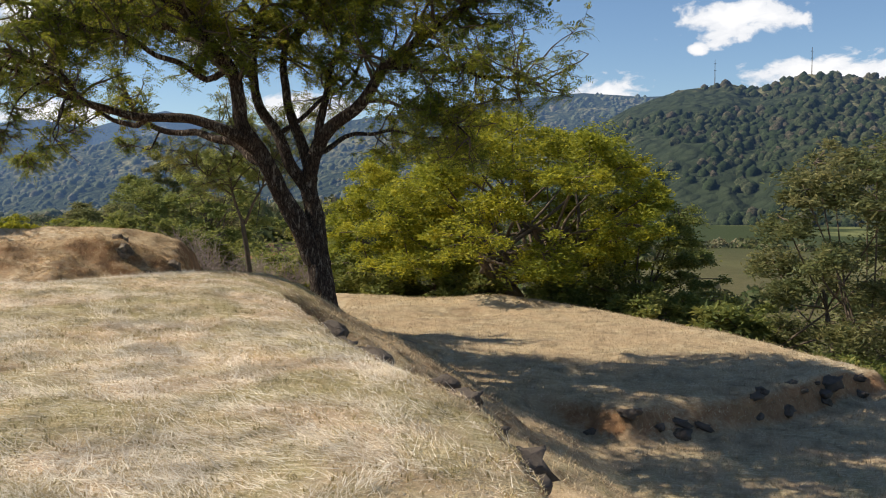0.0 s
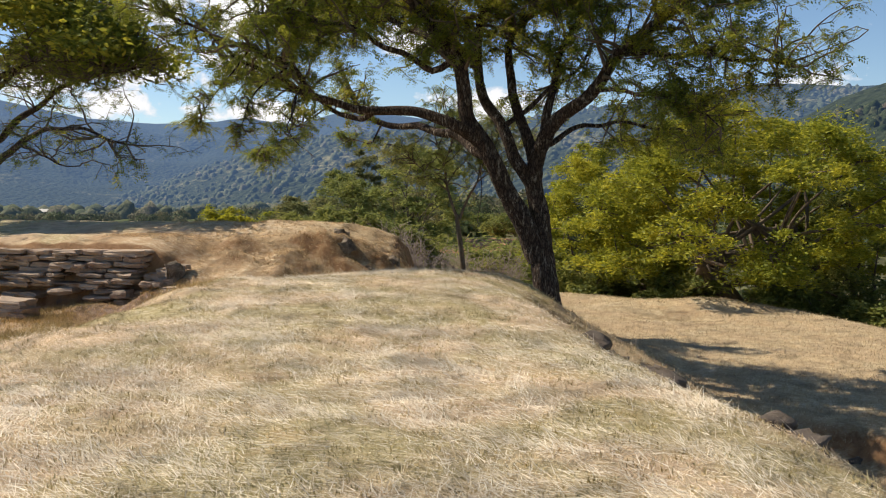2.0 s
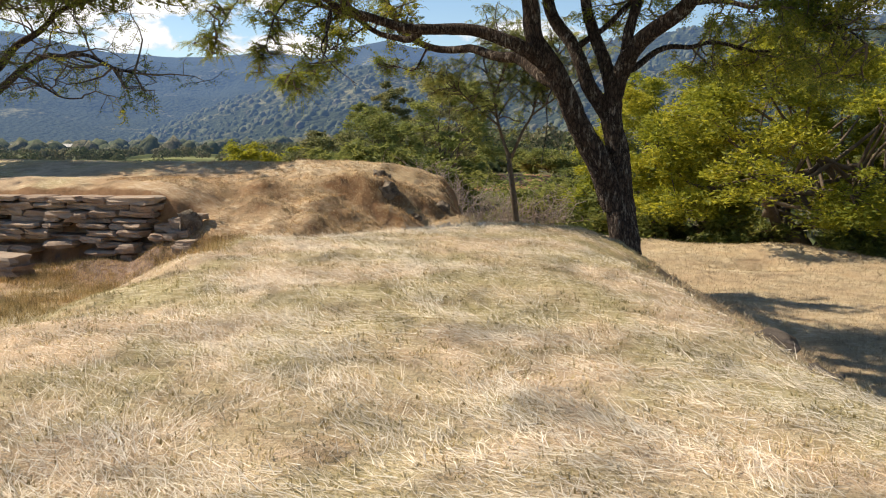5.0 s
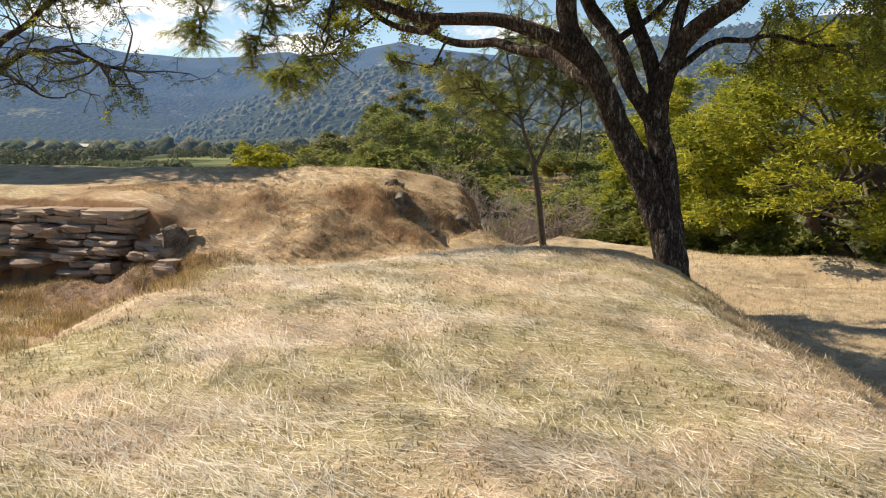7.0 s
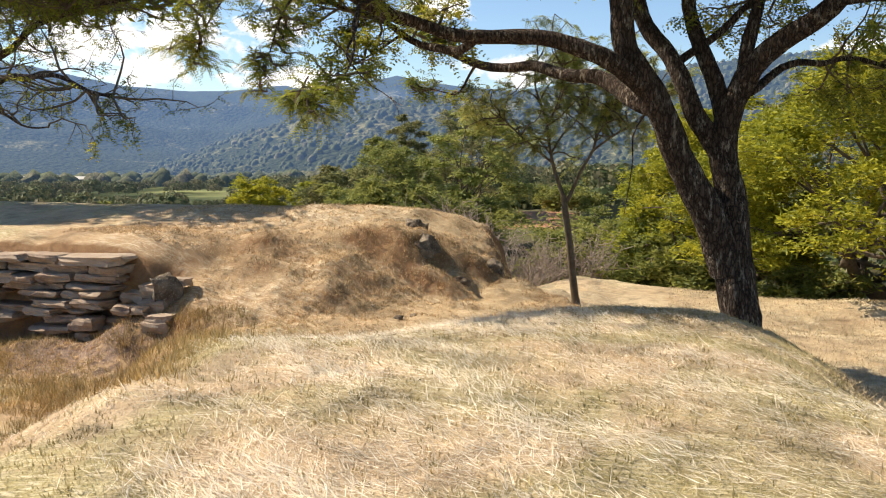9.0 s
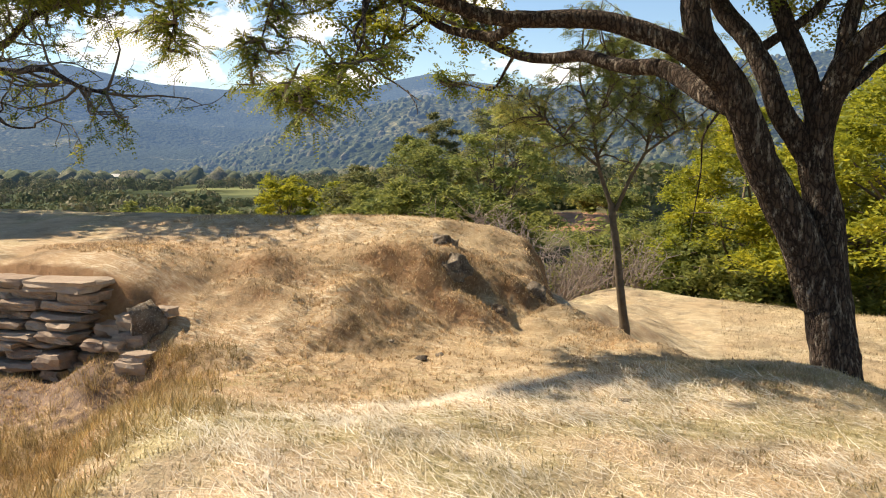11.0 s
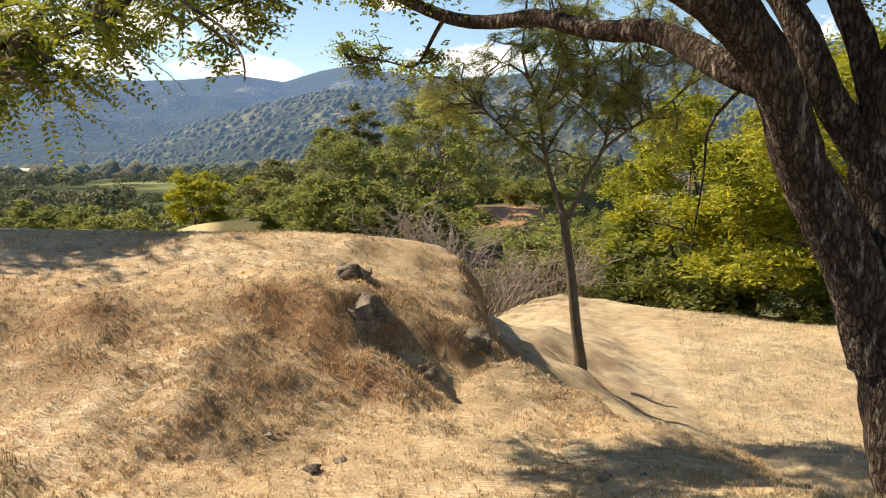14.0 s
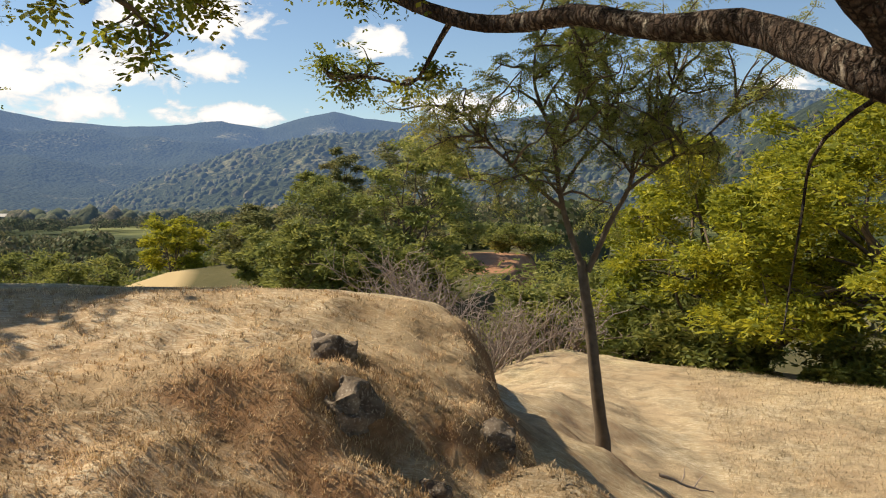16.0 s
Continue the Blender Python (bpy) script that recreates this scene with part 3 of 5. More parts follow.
def frond_mesh(pos, dirs, length, pairs, leaflet, droop=0.3, width=0.24):
    """Feathered leaves: pairs of narrow leaflets along a drooping stalk, for arrays of places and directions."""
    n = len(pos)
    d = dirs / (np.linalg.norm(dirs, axis=1, keepdims=True) + 1e-9)
    side = np.cross(d, np.array([0, 0, 1.0]) + RNG.normal(0, 0.45, (n, 3)))
    side /= np.linalg.norm(side, axis=1, keepdims=True) + 1e-9
    ln = length * (0.7 + 0.6 * RNG.rand(n))
    t = (np.arange(pairs) + 0.6) / pairs
    base = pos[:, None] + d[:, None] * (ln[:, None] * t)[..., None]
    base[..., 2] -= droop * ln[:, None] * t ** 2
    taper = leaflet * (1.0 - 0.45 * t) * (0.75 + 0.25 * np.sin(np.pi * t))
    quads = []
    for sgn in (1, -1):
        out = sgn * side[:, None] * 0.85 + d[:, None] * 0.5 + np.array([0, 0, -0.12]) + RNG.normal(0, 0.12, (n, pairs, 3))
        tip = base + out * taper[None, :, None]
        mid = base + out * (taper * 0.5)[None, :, None]
        wv = (d[:, None] * 0.9 - sgn * side[:, None] * 0.35) * (taper * width)[None, :, None]
        quads.append(np.stack([base, mid + wv, tip, mid - wv], 2).reshape(-1, 3))
    v = np.vstack(quads)
    return v, np.arange(len(v)).reshape(-1, 4)


def leaf_mesh(pos, size, flat=0.4, aspect=0.5):
    """Single leaves at random tilts."""
    n = len(pos)
    d = RNG.normal(0, 1, (n, 3)) * np.array([1, 1, flat])
    d /= np.linalg.norm(d, axis=1, keepdims=True)
    s = np.cross(d, RNG.normal(0, 1, (n, 3)))
    s /= np.linalg.norm(s, axis=1, keepdims=True)
    sz = (size * (0.6 + 0.8 * RNG.rand(n)))[:, None]
    v = np.stack([pos, pos + d * sz * 0.5 + s * sz * aspect * 0.5, pos + d * sz, pos + d * sz * 0.5 - s * sz * aspect * 0.5], 1).reshape(-1, 3)
    return v, np.arange(len(v)).reshape(-1, 4)


def empty_at(name, x, y, z, label, category, group=""):
    e = new(name)
    e.empty_display_size = 0.3
    e.location = (x, y, z)
    return tagged(e, label, category, group)


def under(parent, name, vf, mat, label=""):
    """A part under an empty: world-space arrays are moved to the empty's place."""
    v, f = vf
    return mesh_object(name, v - np.array(parent.location), f, mat, parent, label)


def shade_tree(limbs, trunk, place, label, leaf_mat, twig_len=1.3, tips_per_limb=14, frond=0.24, pairs=9, leaflet=0.06, per_tip=26, start=0.35, lift=0.06, bark=None, name="shade_tree", hang=0.0, sides=12, dome=None, gnarl=0.035, fine_to=-1e9, coarse=0.078):
    """A tree with given limbs (node lists with start and end radius); twigs and feathered leaves grow from them."""
    root = empty_at(name, *place, label, "tree")
    bark = bark or M_BARK
    nodes, r0, r1 = trunk
    c = curve_through(nodes, 0.12)
    q = np.linspace(0, 1, len(c))
    rad = r0 + (r1 - r0) * q ** 0.8
    rad[:6] *= np.linspace(1.35, 1.0, 6)
    under(root, "trunk", tube(c, rad, 20, 0.10), bark)
    twigs, tips, dirs = [], [], []
    for nodes, ra, rb, leafy, *short in limbs:
        reach, begin = short[0] if short else 1.0, short[1] if len(short) > 1 else start
        c = curve_through(nodes, 0.15)
        q = np.linspace(0, 1, len(c))
        w = np.minimum(1, np.arange(len(c)) * 0.12)[:, None] * gnarl
        ph = RNG.rand(3) * 6
        c = c + w * np.stack([np.sin(np.arange(len(c)) * 0.55 + ph[0]), np.sin(np.arange(len(c)) * 0.42 + ph[1]), np.sin(np.arange(len(c)) * 0.63 + ph[2])], 1)
        under(root, "limb", tube(c, ra + (rb - ra) * q ** 0.7, sides, 0.14), bark)
        heading = np.gradient(c, axis=0)
        for _ in range(int(tips_per_limb * leafy)):
            k = int(len(c) * (begin + (1 - begin) * RNG.rand() ** 0.8)) % len(c)
            h = unit(heading[k])
            d = unit(h * 0.5 + RNG.normal(0, 0.75, 3) + np.array([0, 0, 0.15]))
            size = twig_len * reach * (0.6 + 0.9 * RNG.rand())
            b = stray(c[k], d, size, 6, 0.28, lift - hang)
            b[:, 2] = np.maximum(b[:, 2], c[k][2] - 0.45 * min(1.0, reach * 1.2))
            rr = max(rb * 1.0, 0.022)
            twigs.append(tube(b, np.linspace(rr, 0.008, len(b)), 5))
            for m in range(5):
                j = RNG.randint(2, len(b))
                t = stray(b[j], unit(b[j] - b[j - 1] + RNG.normal(0, 0.7, 3)), size * 0.5 * (0.6 + 0.6 * RNG.rand()), 4, 0.3, -0.02 - hang)
                t[:, 2] = np.maximum(t[:, 2], b[j][2] - 0.4 * min(1.0, reach * 1.2))
                twigs.append(tube(t, np.linspace(0.010, 0.004, len(t)), 3))
                cnt = max(3, int(per_tip / 5 * min(1.0, 0.2 + 0.8 * reach)))
                w = RNG.rand(cnt) ** 0.7 * (len(t) - 1.001)
                i = w.astype(int)
                at = t[i] + (t[i + 1] - t[i]) * (w - i)[:, None]
                tips.append(at + RNG.normal(0, 0.03, at.shape))
                dirs.append((unit(t[-1] - t[0])[None] * 0.6 + RNG.normal(0, 0.65, at.shape)) * np.array([1, 1, 0.45]) + np.array([0, 0, -0.12]))
    tagged(under(root, "twig_spray", joined(twigs), M_TWIG), kind="stuff")
    at, to = np.vstack(tips), np.vstack(dirs)
    low = at[:, 1] < fine_to
    leaves = [frond_mesh(at[~low], to[~low], frond, 4, coarse, 0.3, 0.34)]
    if low.any():
        leaves.append(frond_mesh(at[low], to[low], frond, pairs, leaflet, 0.35, 0.28))
    under(root, "crown", joined(leaves), leaf_mat)
    if dome:
        cx, cy, cz, rad, tall, count = dome
        u = RNG.normal(0, 1, (90, 3))
        u = u / np.linalg.norm(u, axis=1, keepdims=True) * (0.55 + 0.45 * RNG.rand(90, 1))
        u[:, 2] = np.abs(u[:, 2])
        hub = np.array([cx, cy, cz]) + u * np.array([rad, rad, tall])
        pts = hub[RNG.randint(0, 90, count)] + RNG.normal(0, 0.5, (count, 3)) * np.array([1, 1, 0.45])
        under(root, "upper_crown", leaf_mesh(pts, 0.22, 0.4, 0.45), leaf_mat)
    return root


def crown_tree(name, x, y, height, spread, label, leaf_mat, seed, stems=3, lobes=12, clumps=9, leaves=160, size=0.16, low=0.3, lean=0.0, bark=None, trunk_r=0.16, z=None, group="", flat=0.4, tall=0.55, lobe_r=0.2, category="tree", wisp=0.35, top=None, dense=0.34):
    """A broad tree or shrub: forking stems, and an uneven crown of lobes made of leaf clumps, with gaps between."""
    global RNG
    RNG = np.random.RandomState(seed)
    zb = gz(x, y) - 0.05 if z is None else z
    if top is not None:
        height = top - zb
    root = empty_at(name, x, y, zb, label, category, group)
    o = np.array([x, y, zb])
    wood, leaf, ends = [], [], []
    for s in range(stems):
        a = 2 * np.pi * (s + RNG.rand() * 0.7) / stems
        d = np.array([np.cos(a) * 0.55 + lean, np.sin(a) * 0.55, 1.0])
        c = stray(o, d, height * (0.35 + 0.2 * RNG.rand()), 8, 0.18, 0.0)
        wood.append(tube(c, np.linspace(trunk_r, trunk_r * 0.5, len(c)), 9, 0.12))
        ends.append(c)
    for i in range(lobes):
        a, u = 2 * np.pi * (i * 0.381966 + 0.15 * RNG.rand()), (i + RNG.rand()) / lobes
        hh = low + (1 - low - lobe_r * tall * 0.5) * u
        prof = 0.80 + 0.2 * u / 0.35 if u < 0.35 else np.sqrt(max(0.0, 1 - ((u - 0.35) / 0.72) ** 2))
        rr = spread * (0.5 - lobe_r * 0.45) * prof * (0.62 + 0.38 * RNG.rand())
        c = o + np.array([np.cos(a) * rr + lean * height * hh, np.sin(a) * rr, height * hh])
        q = ends[RNG.randint(len(ends))]
        k = RNG.randint(3, len(q))
        cc = curve_through([q[k - 1], q[k], (q[k] + c) / 2 + RNG.normal(0, 0.04 * spread, 3) * np.array([1, 1, 0.4]), c], 0.3)
        wood.append(tube(cc, np.linspace(trunk_r * 0.42, 0.02, len(cc)), 6, 0.15))
        lr = spread * lobe_r * (0.65 + 0.6 * RNG.rand())
        for j in range(clumps):
            v = RNG.normal(0, 1, 3)
            v = v / np.linalg.norm(v) * np.array([1, 1, tall]) * lr * (0.35 + 0.65 * RNG.rand())
            cj = c + v
            if j % 2 == 0:
                m = (c + cj) / 2 + RNG.normal(0, 0.05 * lr, 3)
                tw = curve_through([c, m, cj], 0.3)
                wood.append(tube(tw, np.linspace(0.03, 0.008, len(tw)), 4))
            cr = lr * dense * (0.6 + 0.8 * RNG.rand())
            n = int(leaves * (0.6 + 0.8 * RNG.rand()))
            p = RNG.normal(0, 0.5, (n, 3)) * np.array([1.2, 1.2, wisp + 0.15]) * cr
            p[:, 2] -= 0.35 * np.hypot(p[:, 0], p[:, 1])
            leaf.append(p + cj)
    under(root, "trunk", joined(wood), bark or M_TWIG)
    if leaf_mat is not None:
        under(root, "crown", leaf_mesh(np.vstack(leaf), size * 1.15, flat, 0.3), leaf_mat)
    return root


def bare_bush(x, y, height, spread, label, seed, stems=60, mat=None):
    """A leafless thicket of thin forked stems."""
    global RNG
    RNG = np.random.RandomState(seed)
    zb = gz(x, y) - 0.05
    root = empty_at("bare_bush", x, y, zb, label, "bush")
    for _ in range(stems):
        wood = []
        a, r = 2 * np.pi * RNG.rand(), spread * 0.5 * np.sqrt(RNG.rand()) * 0.75
        px, py = x + np.cos(a) * r, y + np.sin(a) * r
        c = stray((px, py, gz(px, py) - 0.1), (np.cos(a) * 0.5, np.sin(a) * 0.5, 1), height * (0.6 + 0.5 * RNG.rand()), 7, 0.16, 0.0)
        wood.append(tube(c, np.linspace(0.03, 0.008, len(c)), 4))
        for _ in range(7):
            k = RNG.randint(2, len(c))
            b = stray(c[k], unit(c[k] - c[k - 1] + RNG.normal(0, 0.5, 3)), height * 0.4 * (0.5 + 0.6 * RNG.rand()), 5, 0.2, 0.02)
            wood.append(tube(b, np.linspace(0.014, 0.005, len(b)), 3))
        under(root, "stem", joined(wood), mat or M_PALE_TWIG)
    return root


# the old tree on the ridge's edge: two stems grown together, each with its own limbs
shade_tree(
    [([(-3.48, 22.1, -0.3), (-3.66, 22.05, 0.15), (-3.96, 21.9, 0.8), (-4.26, 21.7, 1.43), (-4.63, 21.5, 2.13), (-4.95, 21.4, 2.85), (-5.12, 21.3, 3.55), (-5.35, 21.3, 4.25), (-5.8, 21.2, 4.95), (-6.5, 21.0, 5.6), (-7.4, 20.8, 6.6), (-8.3, 20.8, 7.4)], 0.29, 0.05, 2.0, 1.0, 0.42),
     ([(-3.46, 22.2, 0.1), (-3.5, 22.2, 0.8), (-3.6, 22.2, 1.45), (-3.62, 22.2, 2.05), (-3.38, 22.1, 2.5), (-2.86, 21.9, 2.95), (-2.35, 21.7, 3.45), (-1.8, 21.5, 4.05), (-1.3, 21.2, 4.56), (-0.42, 20.9, 5.1), (0.5, 20.6, 5.7), (1.4, 20.2, 6.5)], 0.25, 0.05, 2.0, 1.0, 0.45),
     ([(-3.66, 22.2, 1.4), (-4.05, 22.1, 2.05), (-4.55, 22.2, 2.95), (-5.0, 22.4, 4.1), (-4.85, 22.6, 5.5), (-4.6, 22.8, 6.8), (-4.7, 23.0, 8.0)], 0.17, 0.05, 1.9, 1.0, 0.42),
     ([(-3.62, 22.2, 1.9), (-3.9, 22.25, 2.8), (-4.22, 22.45, 3.7), (-4.3, 22.7, 4.44), (-4.03, 23.1, 5.24), (-3.61, 23.5, 6.15), (-3.0, 24.0, 7.4)], 0.15, 0.04, 1.7, 1.0, 0.4),
     ([(-3.4, 22.1, 2.45), (-3.3, 22.2, 3.2), (-3.15, 22.4, 4.1), (-2.7, 22.7, 5.2), (-2.2, 23.0, 6.4)], 0.12, 0.035, 1.4, 1.0, 0.35),
     ([(-4.4, 22.3, 2.7), (-3.6, 22.4, 3.3), (-2.9, 22.6, 3.9), (-2.2, 22.9, 4.8)], 0.07, 0.025, 0.5),
     ([(-5.3, 21.3, 4.1), (-6.3, 22.5, 4.9), (-7.8, 24.0, 5.6), (-9.6, 26.0, 6.1), (-11.2, 28.2, 6.5)], 0.1, 0.03, 3.0, 1.4),
     ([(-5.0, 22.4, 4.1), (-6.0, 23.2, 5.2), (-7.2, 24.4, 6.2), (-8.2, 25.6, 7.0)], 0.1, 0.03, 2.0, 1.2),
     # two long limbs over the saddle: the lower one bends back, the upper one forward
     ([(-4.62, 21.55, 2.05), (-4.93, 21.75, 2.22), (-5.12, 22.0, 2.36), (-5.51, 22.4, 2.53), (-6.23, 23.0, 2.76), (-6.94, 23.4, 2.83), (-7.7, 23.8, 2.99), (-8.27, 24.1, 3.19), (-8.6, 24.3, 3.5), (-8.9, 24.6, 4.1)], 0.15, 0.045, 0.45, 0.6, 0.75),
     ([(-4.75, 21.45, 2.35), (-5.2, 21.1, 2.69), (-5.65, 20.95, 2.87), (-6.42, 20.85, 3.0), (-6.97, 20.8, 3.07), (-7.49, 20.6, 3.06), (-7.85, 20.2, 3.17), (-8.05, 19.6, 3.4), (-8.2, 18.8, 3.75), (-8.6, 18.0, 4.1)], 0.16, 0.04, 0.7, 0.75, 0.6),
     ([(-6.97, 20.8, 3.07), (-7.3, 20.95, 2.85), (-7.7, 21.2, 2.95), (-8.3, 21.5, 3.2), (-9.2, 21.6, 3.6), (-10.2, 21.4, 4.2)], 0.075, 0.025, 0.7, 0.8),
     ([(-7.85, 20.2, 3.17), (-8.6, 20.0, 3.5), (-9.4, 19.6, 4.0), (-10.3, 19.2, 4.6), (-11.2, 18.8, 5.2)], 0.07, 0.025, 0.8),
     ([(-5.43, 21.35, 4.1), (-5.8, 21.2, 3.9), (-6.31, 20.9, 4.25), (-6.86, 20.5, 4.48), (-7.32, 20.2, 4.69), (-8.2, 19.6, 4.95), (-9.2, 19.0, 5.3)], 0.08, 0.03, 1.3),
     # drooping ends above the saddle
     ([(-8.05, 19.6, 3.4), (-8.0, 18.7, 3.15), (-7.8, 17.9, 2.65), (-7.45, 17.2, 2.17), (-7.16, 16.9, 2.04), (-6.92, 16.7, 1.94), (-6.76, 16.5, 1.87)], 0.03, 0.0025, 0.0),
     ([(-6.97, 16.75, 1.955), (-6.86, 16.6, 1.86), (-6.84, 16.5, 1.78)], 0.007, 0.002, 0.0),
     ([(-8.0, 18.7, 3.15), (-7.75, 17.7, 2.5), (-7.75, 17.25, 2.1), (-7.85, 16.95, 1.95), (-7.94, 16.8, 1.85)], 0.025, 0.006, 0.4, 0.24, 0.6),
     ([(-8.2, 18.8, 3.75), (-8.7, 18.6, 3.3), (-9.0, 18.4, 2.8), (-9.2, 18.4, 2.3)], 0.025, 0.006, 0.4, 0.25, 0.4),
     ([(-8.6, 18.0, 4.1), (-9.1, 17.9, 3.4), (-9.5, 17.9, 2.9), (-9.8, 18.0, 2.5)], 0.025, 0.006, 0.4, 0.28, 0.4),
     ([(-8.3, 21.5, 3.2), (-8.7, 20.9, 2.8), (-9.0, 20.4, 2.4)], 0.025, 0.006, 0.3, 0.4, 0.4),
     ([(-7.7, 23.8, 2.95), (-8.1, 24.3, 2.55), (-8.5, 24.6, 2.52), (-9.0, 24.9, 2.6)], 0.03, 0.008, 0.25, 0.35, 0.4),
     ([(-4.65, 21.7, 2.1), (-4.8, 22.4, 1.95), (-4.95, 22.7, 1.7), (-5.03, 22.9, 1.1), (-5.04, 22.9, 0.5)], 0.022, 0.006, 0.0),
     # towards the terrace
     ([(-1.61, 21.4, 4.19), (-0.96, 21.0, 4.11), (-0.2, 20.4, 3.97), (0.53, 19.6, 3.77), (1.35, 18.8, 3.5)], 0.08, 0.025, 1.0, 0.9),
     ([(-2.35, 21.7, 3.45), (-1.6, 21.0, 3.35), (-0.9, 20.0, 3.1), (-0.3, 19.2, 2.8), (0.2, 18.6, 2.4)], 0.06, 0.015, 1.0, 0.75, 0.4),
     ([(-3.3, 22.2, 2.3), (-2.6, 22.9, 2.75), (-1.7, 23.7, 2.85), (-0.6, 24.4, 2.75), (0.3, 25.0, 2.6)], 0.07, 0.02, 0.8, 0.8)],
    ([(-3.15, 22.0, -2.3), (-3.2, 22.0, -1.6), (-3.3, 22.05, -1.1), (-3.4, 22.1, -0.5), (-3.48, 22.15, 0.1), (-3.52, 22.2, 0.7)], 0.31, 0.27),
    (-3.15, 22.0, -2.0), "old leaning shade tree with dark furrowed bark and feathery leaves", M_LEAF_MAIN, twig_len=1.2, tips_per_limb=31, per_tip=80, hang=0.012, frond=0.22, pairs=11, leaflet=0.044, dome=(-1.2, 19.3, 6.5, 7.4, 3.4, 42000), gnarl=0.05, fine_to=18.9, coarse=0.076)

# young tree below the mound
YX, YY = -6.42, 28.5
shade_tree(
    [([(YX - 0.3, YY, 0.4), (YX - 0.56, YY, 1.11), (YX - 0.68, YY - 0.1, 2.02), (YX - 0.98, YY - 0.1, 2.84), (YX - 0.9, YY - 0.1, 3.6)], 0.055, 0.015, 1.0),
     ([(YX - 0.56, YY, 1.2), (YX - 1.0, YY - 0.2, 1.57), (YX - 1.47, YY - 0.4, 2.02), (YX - 1.9, YY - 0.5, 2.5)], 0.035, 0.01, 0.9),
     ([(YX - 0.6, YY, 1.45), (YX - 0.37, YY + 0.2, 1.86), (YX - 0.05, YY + 0.5, 2.29), (YX, YY + 0.8, 3.3)], 0.03, 0.01, 0.9),
     ([(YX - 0.24, YY, 0.36), (YX + 0.03, YY, 0.95), (YX + 0.3, YY + 0.1, 1.53), (YX + 0.37, YY + 0.2, 2.03), (YX + 0.77, YY + 0.4, 2.53), (YX + 0.95, YY + 0.5, 3.3)], 0.05, 0.012, 1.1),
     ([(YX + 0.26, YY + 0.1, 1.45), (YX + 0.62, YY + 0.1, 1.73), (YX + 1.2, YY + 0.1, 2.1), (YX + 1.7, YY, 2.6)], 0.03, 0.01, 0.8),
     ([(YX - 0.68, YY - 0.1, 2.02), (YX - 0.4, YY - 0.5, 2.6), (YX - 0.2, YY - 0.8, 3.3)], 0.03, 0.01, 0.7)],
    ([(YX - 0.02, YY, -2.4), (YX, YY, -2.0), (YX - 0.1, YY, -1.25), (YX - 0.2, YY, -0.4), (YX - 0.27, YY, 0.1), (YX - 0.32, YY, 0.5)], 0.1, 0.065),
    (YX, YY, -2.05), "slender young tree with a forked trunk and thin feathery crown", M_LEAF_SOFT, 0.85, 15, 0.2, 6, 0.06, 84, 0.3, 0.08, M_TWIG, "young_tree", 0.0, 8, None, 0.025, 99.0)

# tree whose branches hang over the hollow; its trunk stands past the wall
shade_tree(
    [([(-22.8, 27.2, 1.6), (-20.6, 26.2, 2.3), (-18.8, 25.2, 2.9), (-17.0, 24.6, 3.0), (-15.3, 24.4, 2.5)], 0.17, 0.03, 0.8),
     ([(-19.6, 25.6, 2.6), (-18.2, 24.6, 2.3), (-17.2, 24.0, 2.0), (-16.4, 23.8, 1.9)], 0.06, 0.015, 0.25),
     ([(-22.8, 27.2, 2.0), (-21.0, 27.6, 3.6), (-19.0, 27.8, 4.8), (-16.4, 28.0, 5.2)], 0.16, 0.03, 2.0),
     ([(-22.8, 27.2, 2.2), (-21.6, 26.6, 4.2), (-19.6, 26.4, 5.2), (-17.0, 26.2, 5.0)], 0.15, 0.03, 2.0),
     ([(-22.8, 27.2, 2.2), (-22.8, 28.5, 4.5), (-21.5, 30.0, 6.0), (-19.0, 30.5, 6.0)], 0.15, 0.03, 1.8)],
    ([(-23.2, 27.4, -1.6), (-23.1, 27.3, 0.2), (-22.9, 27.2, 1.4), (-22.8, 27.2, 2.3)], 0.36, 0.24),
    (-23.2, 27.4, -0.6), "large shade tree with drooping branches beyond the stone wall", M_LEAF_MAIN, twig_len=1.5, tips_per_limb=26, per_tip=34, hang=0.02, frond=0.22, dome=(-22.0, 27.2, 5.4, 5.8, 3.2, 42000))

# broad trees and shrubs along the terrace's far edge
crown_tree("broad_tree", 3.2, 42.6, 8.6, 15.5, "broad spreading tree with a dense yellow-green crown", M_LEAF_OLIVE, 3, 4, 44, 15, 185, 0.175, 0.22, trunk_r=0.3, lobe_r=0.115, tall=0.5, dense=0.27)
crown_tree("broad_tree", -2.6, 46.5, 7.4, 10.0, "yellow-green spreading tree at the terrace's far edge", M_LEAF_OLIVE, 5, 3, 28, 14, 180, 0.16, 0.16, trunk_r=0.22, lobe_r=0.135, tall=0.5, dense=0.27)
crown_tree("broad_tree", 8.5, 44.5, 7.0, 9.0, "green spreading tree at the terrace's far edge", M_LEAF_GREEN, 6, 3, 26, 13, 170, 0.16, 0.14, trunk_r=0.2, lobe_r=0.14, tall=0.5, dense=0.27)
crown_tree("thin_tree", 13.2, 32.0, 8.6, 7.0, "thin grey-green tree with bare twigs below the terrace", M_LEAF_GREY, 8, 3, 20, 10, 165, 0.19, 0.10, trunk_r=0.10, lobe_r=0.19, bark=M_TWIG, top=3.3)
crown_tree("thin_tree", 17.5, 35.0, 9.0, 8.0, "thin grey-green tree with bare twigs below the terrace", M_LEAF_GREY, 9, 3, 18, 10, 150, 0.19, 0.10, trunk_r=0.10, lobe_r=0.19, bark=M_TWIG, top=3.6)
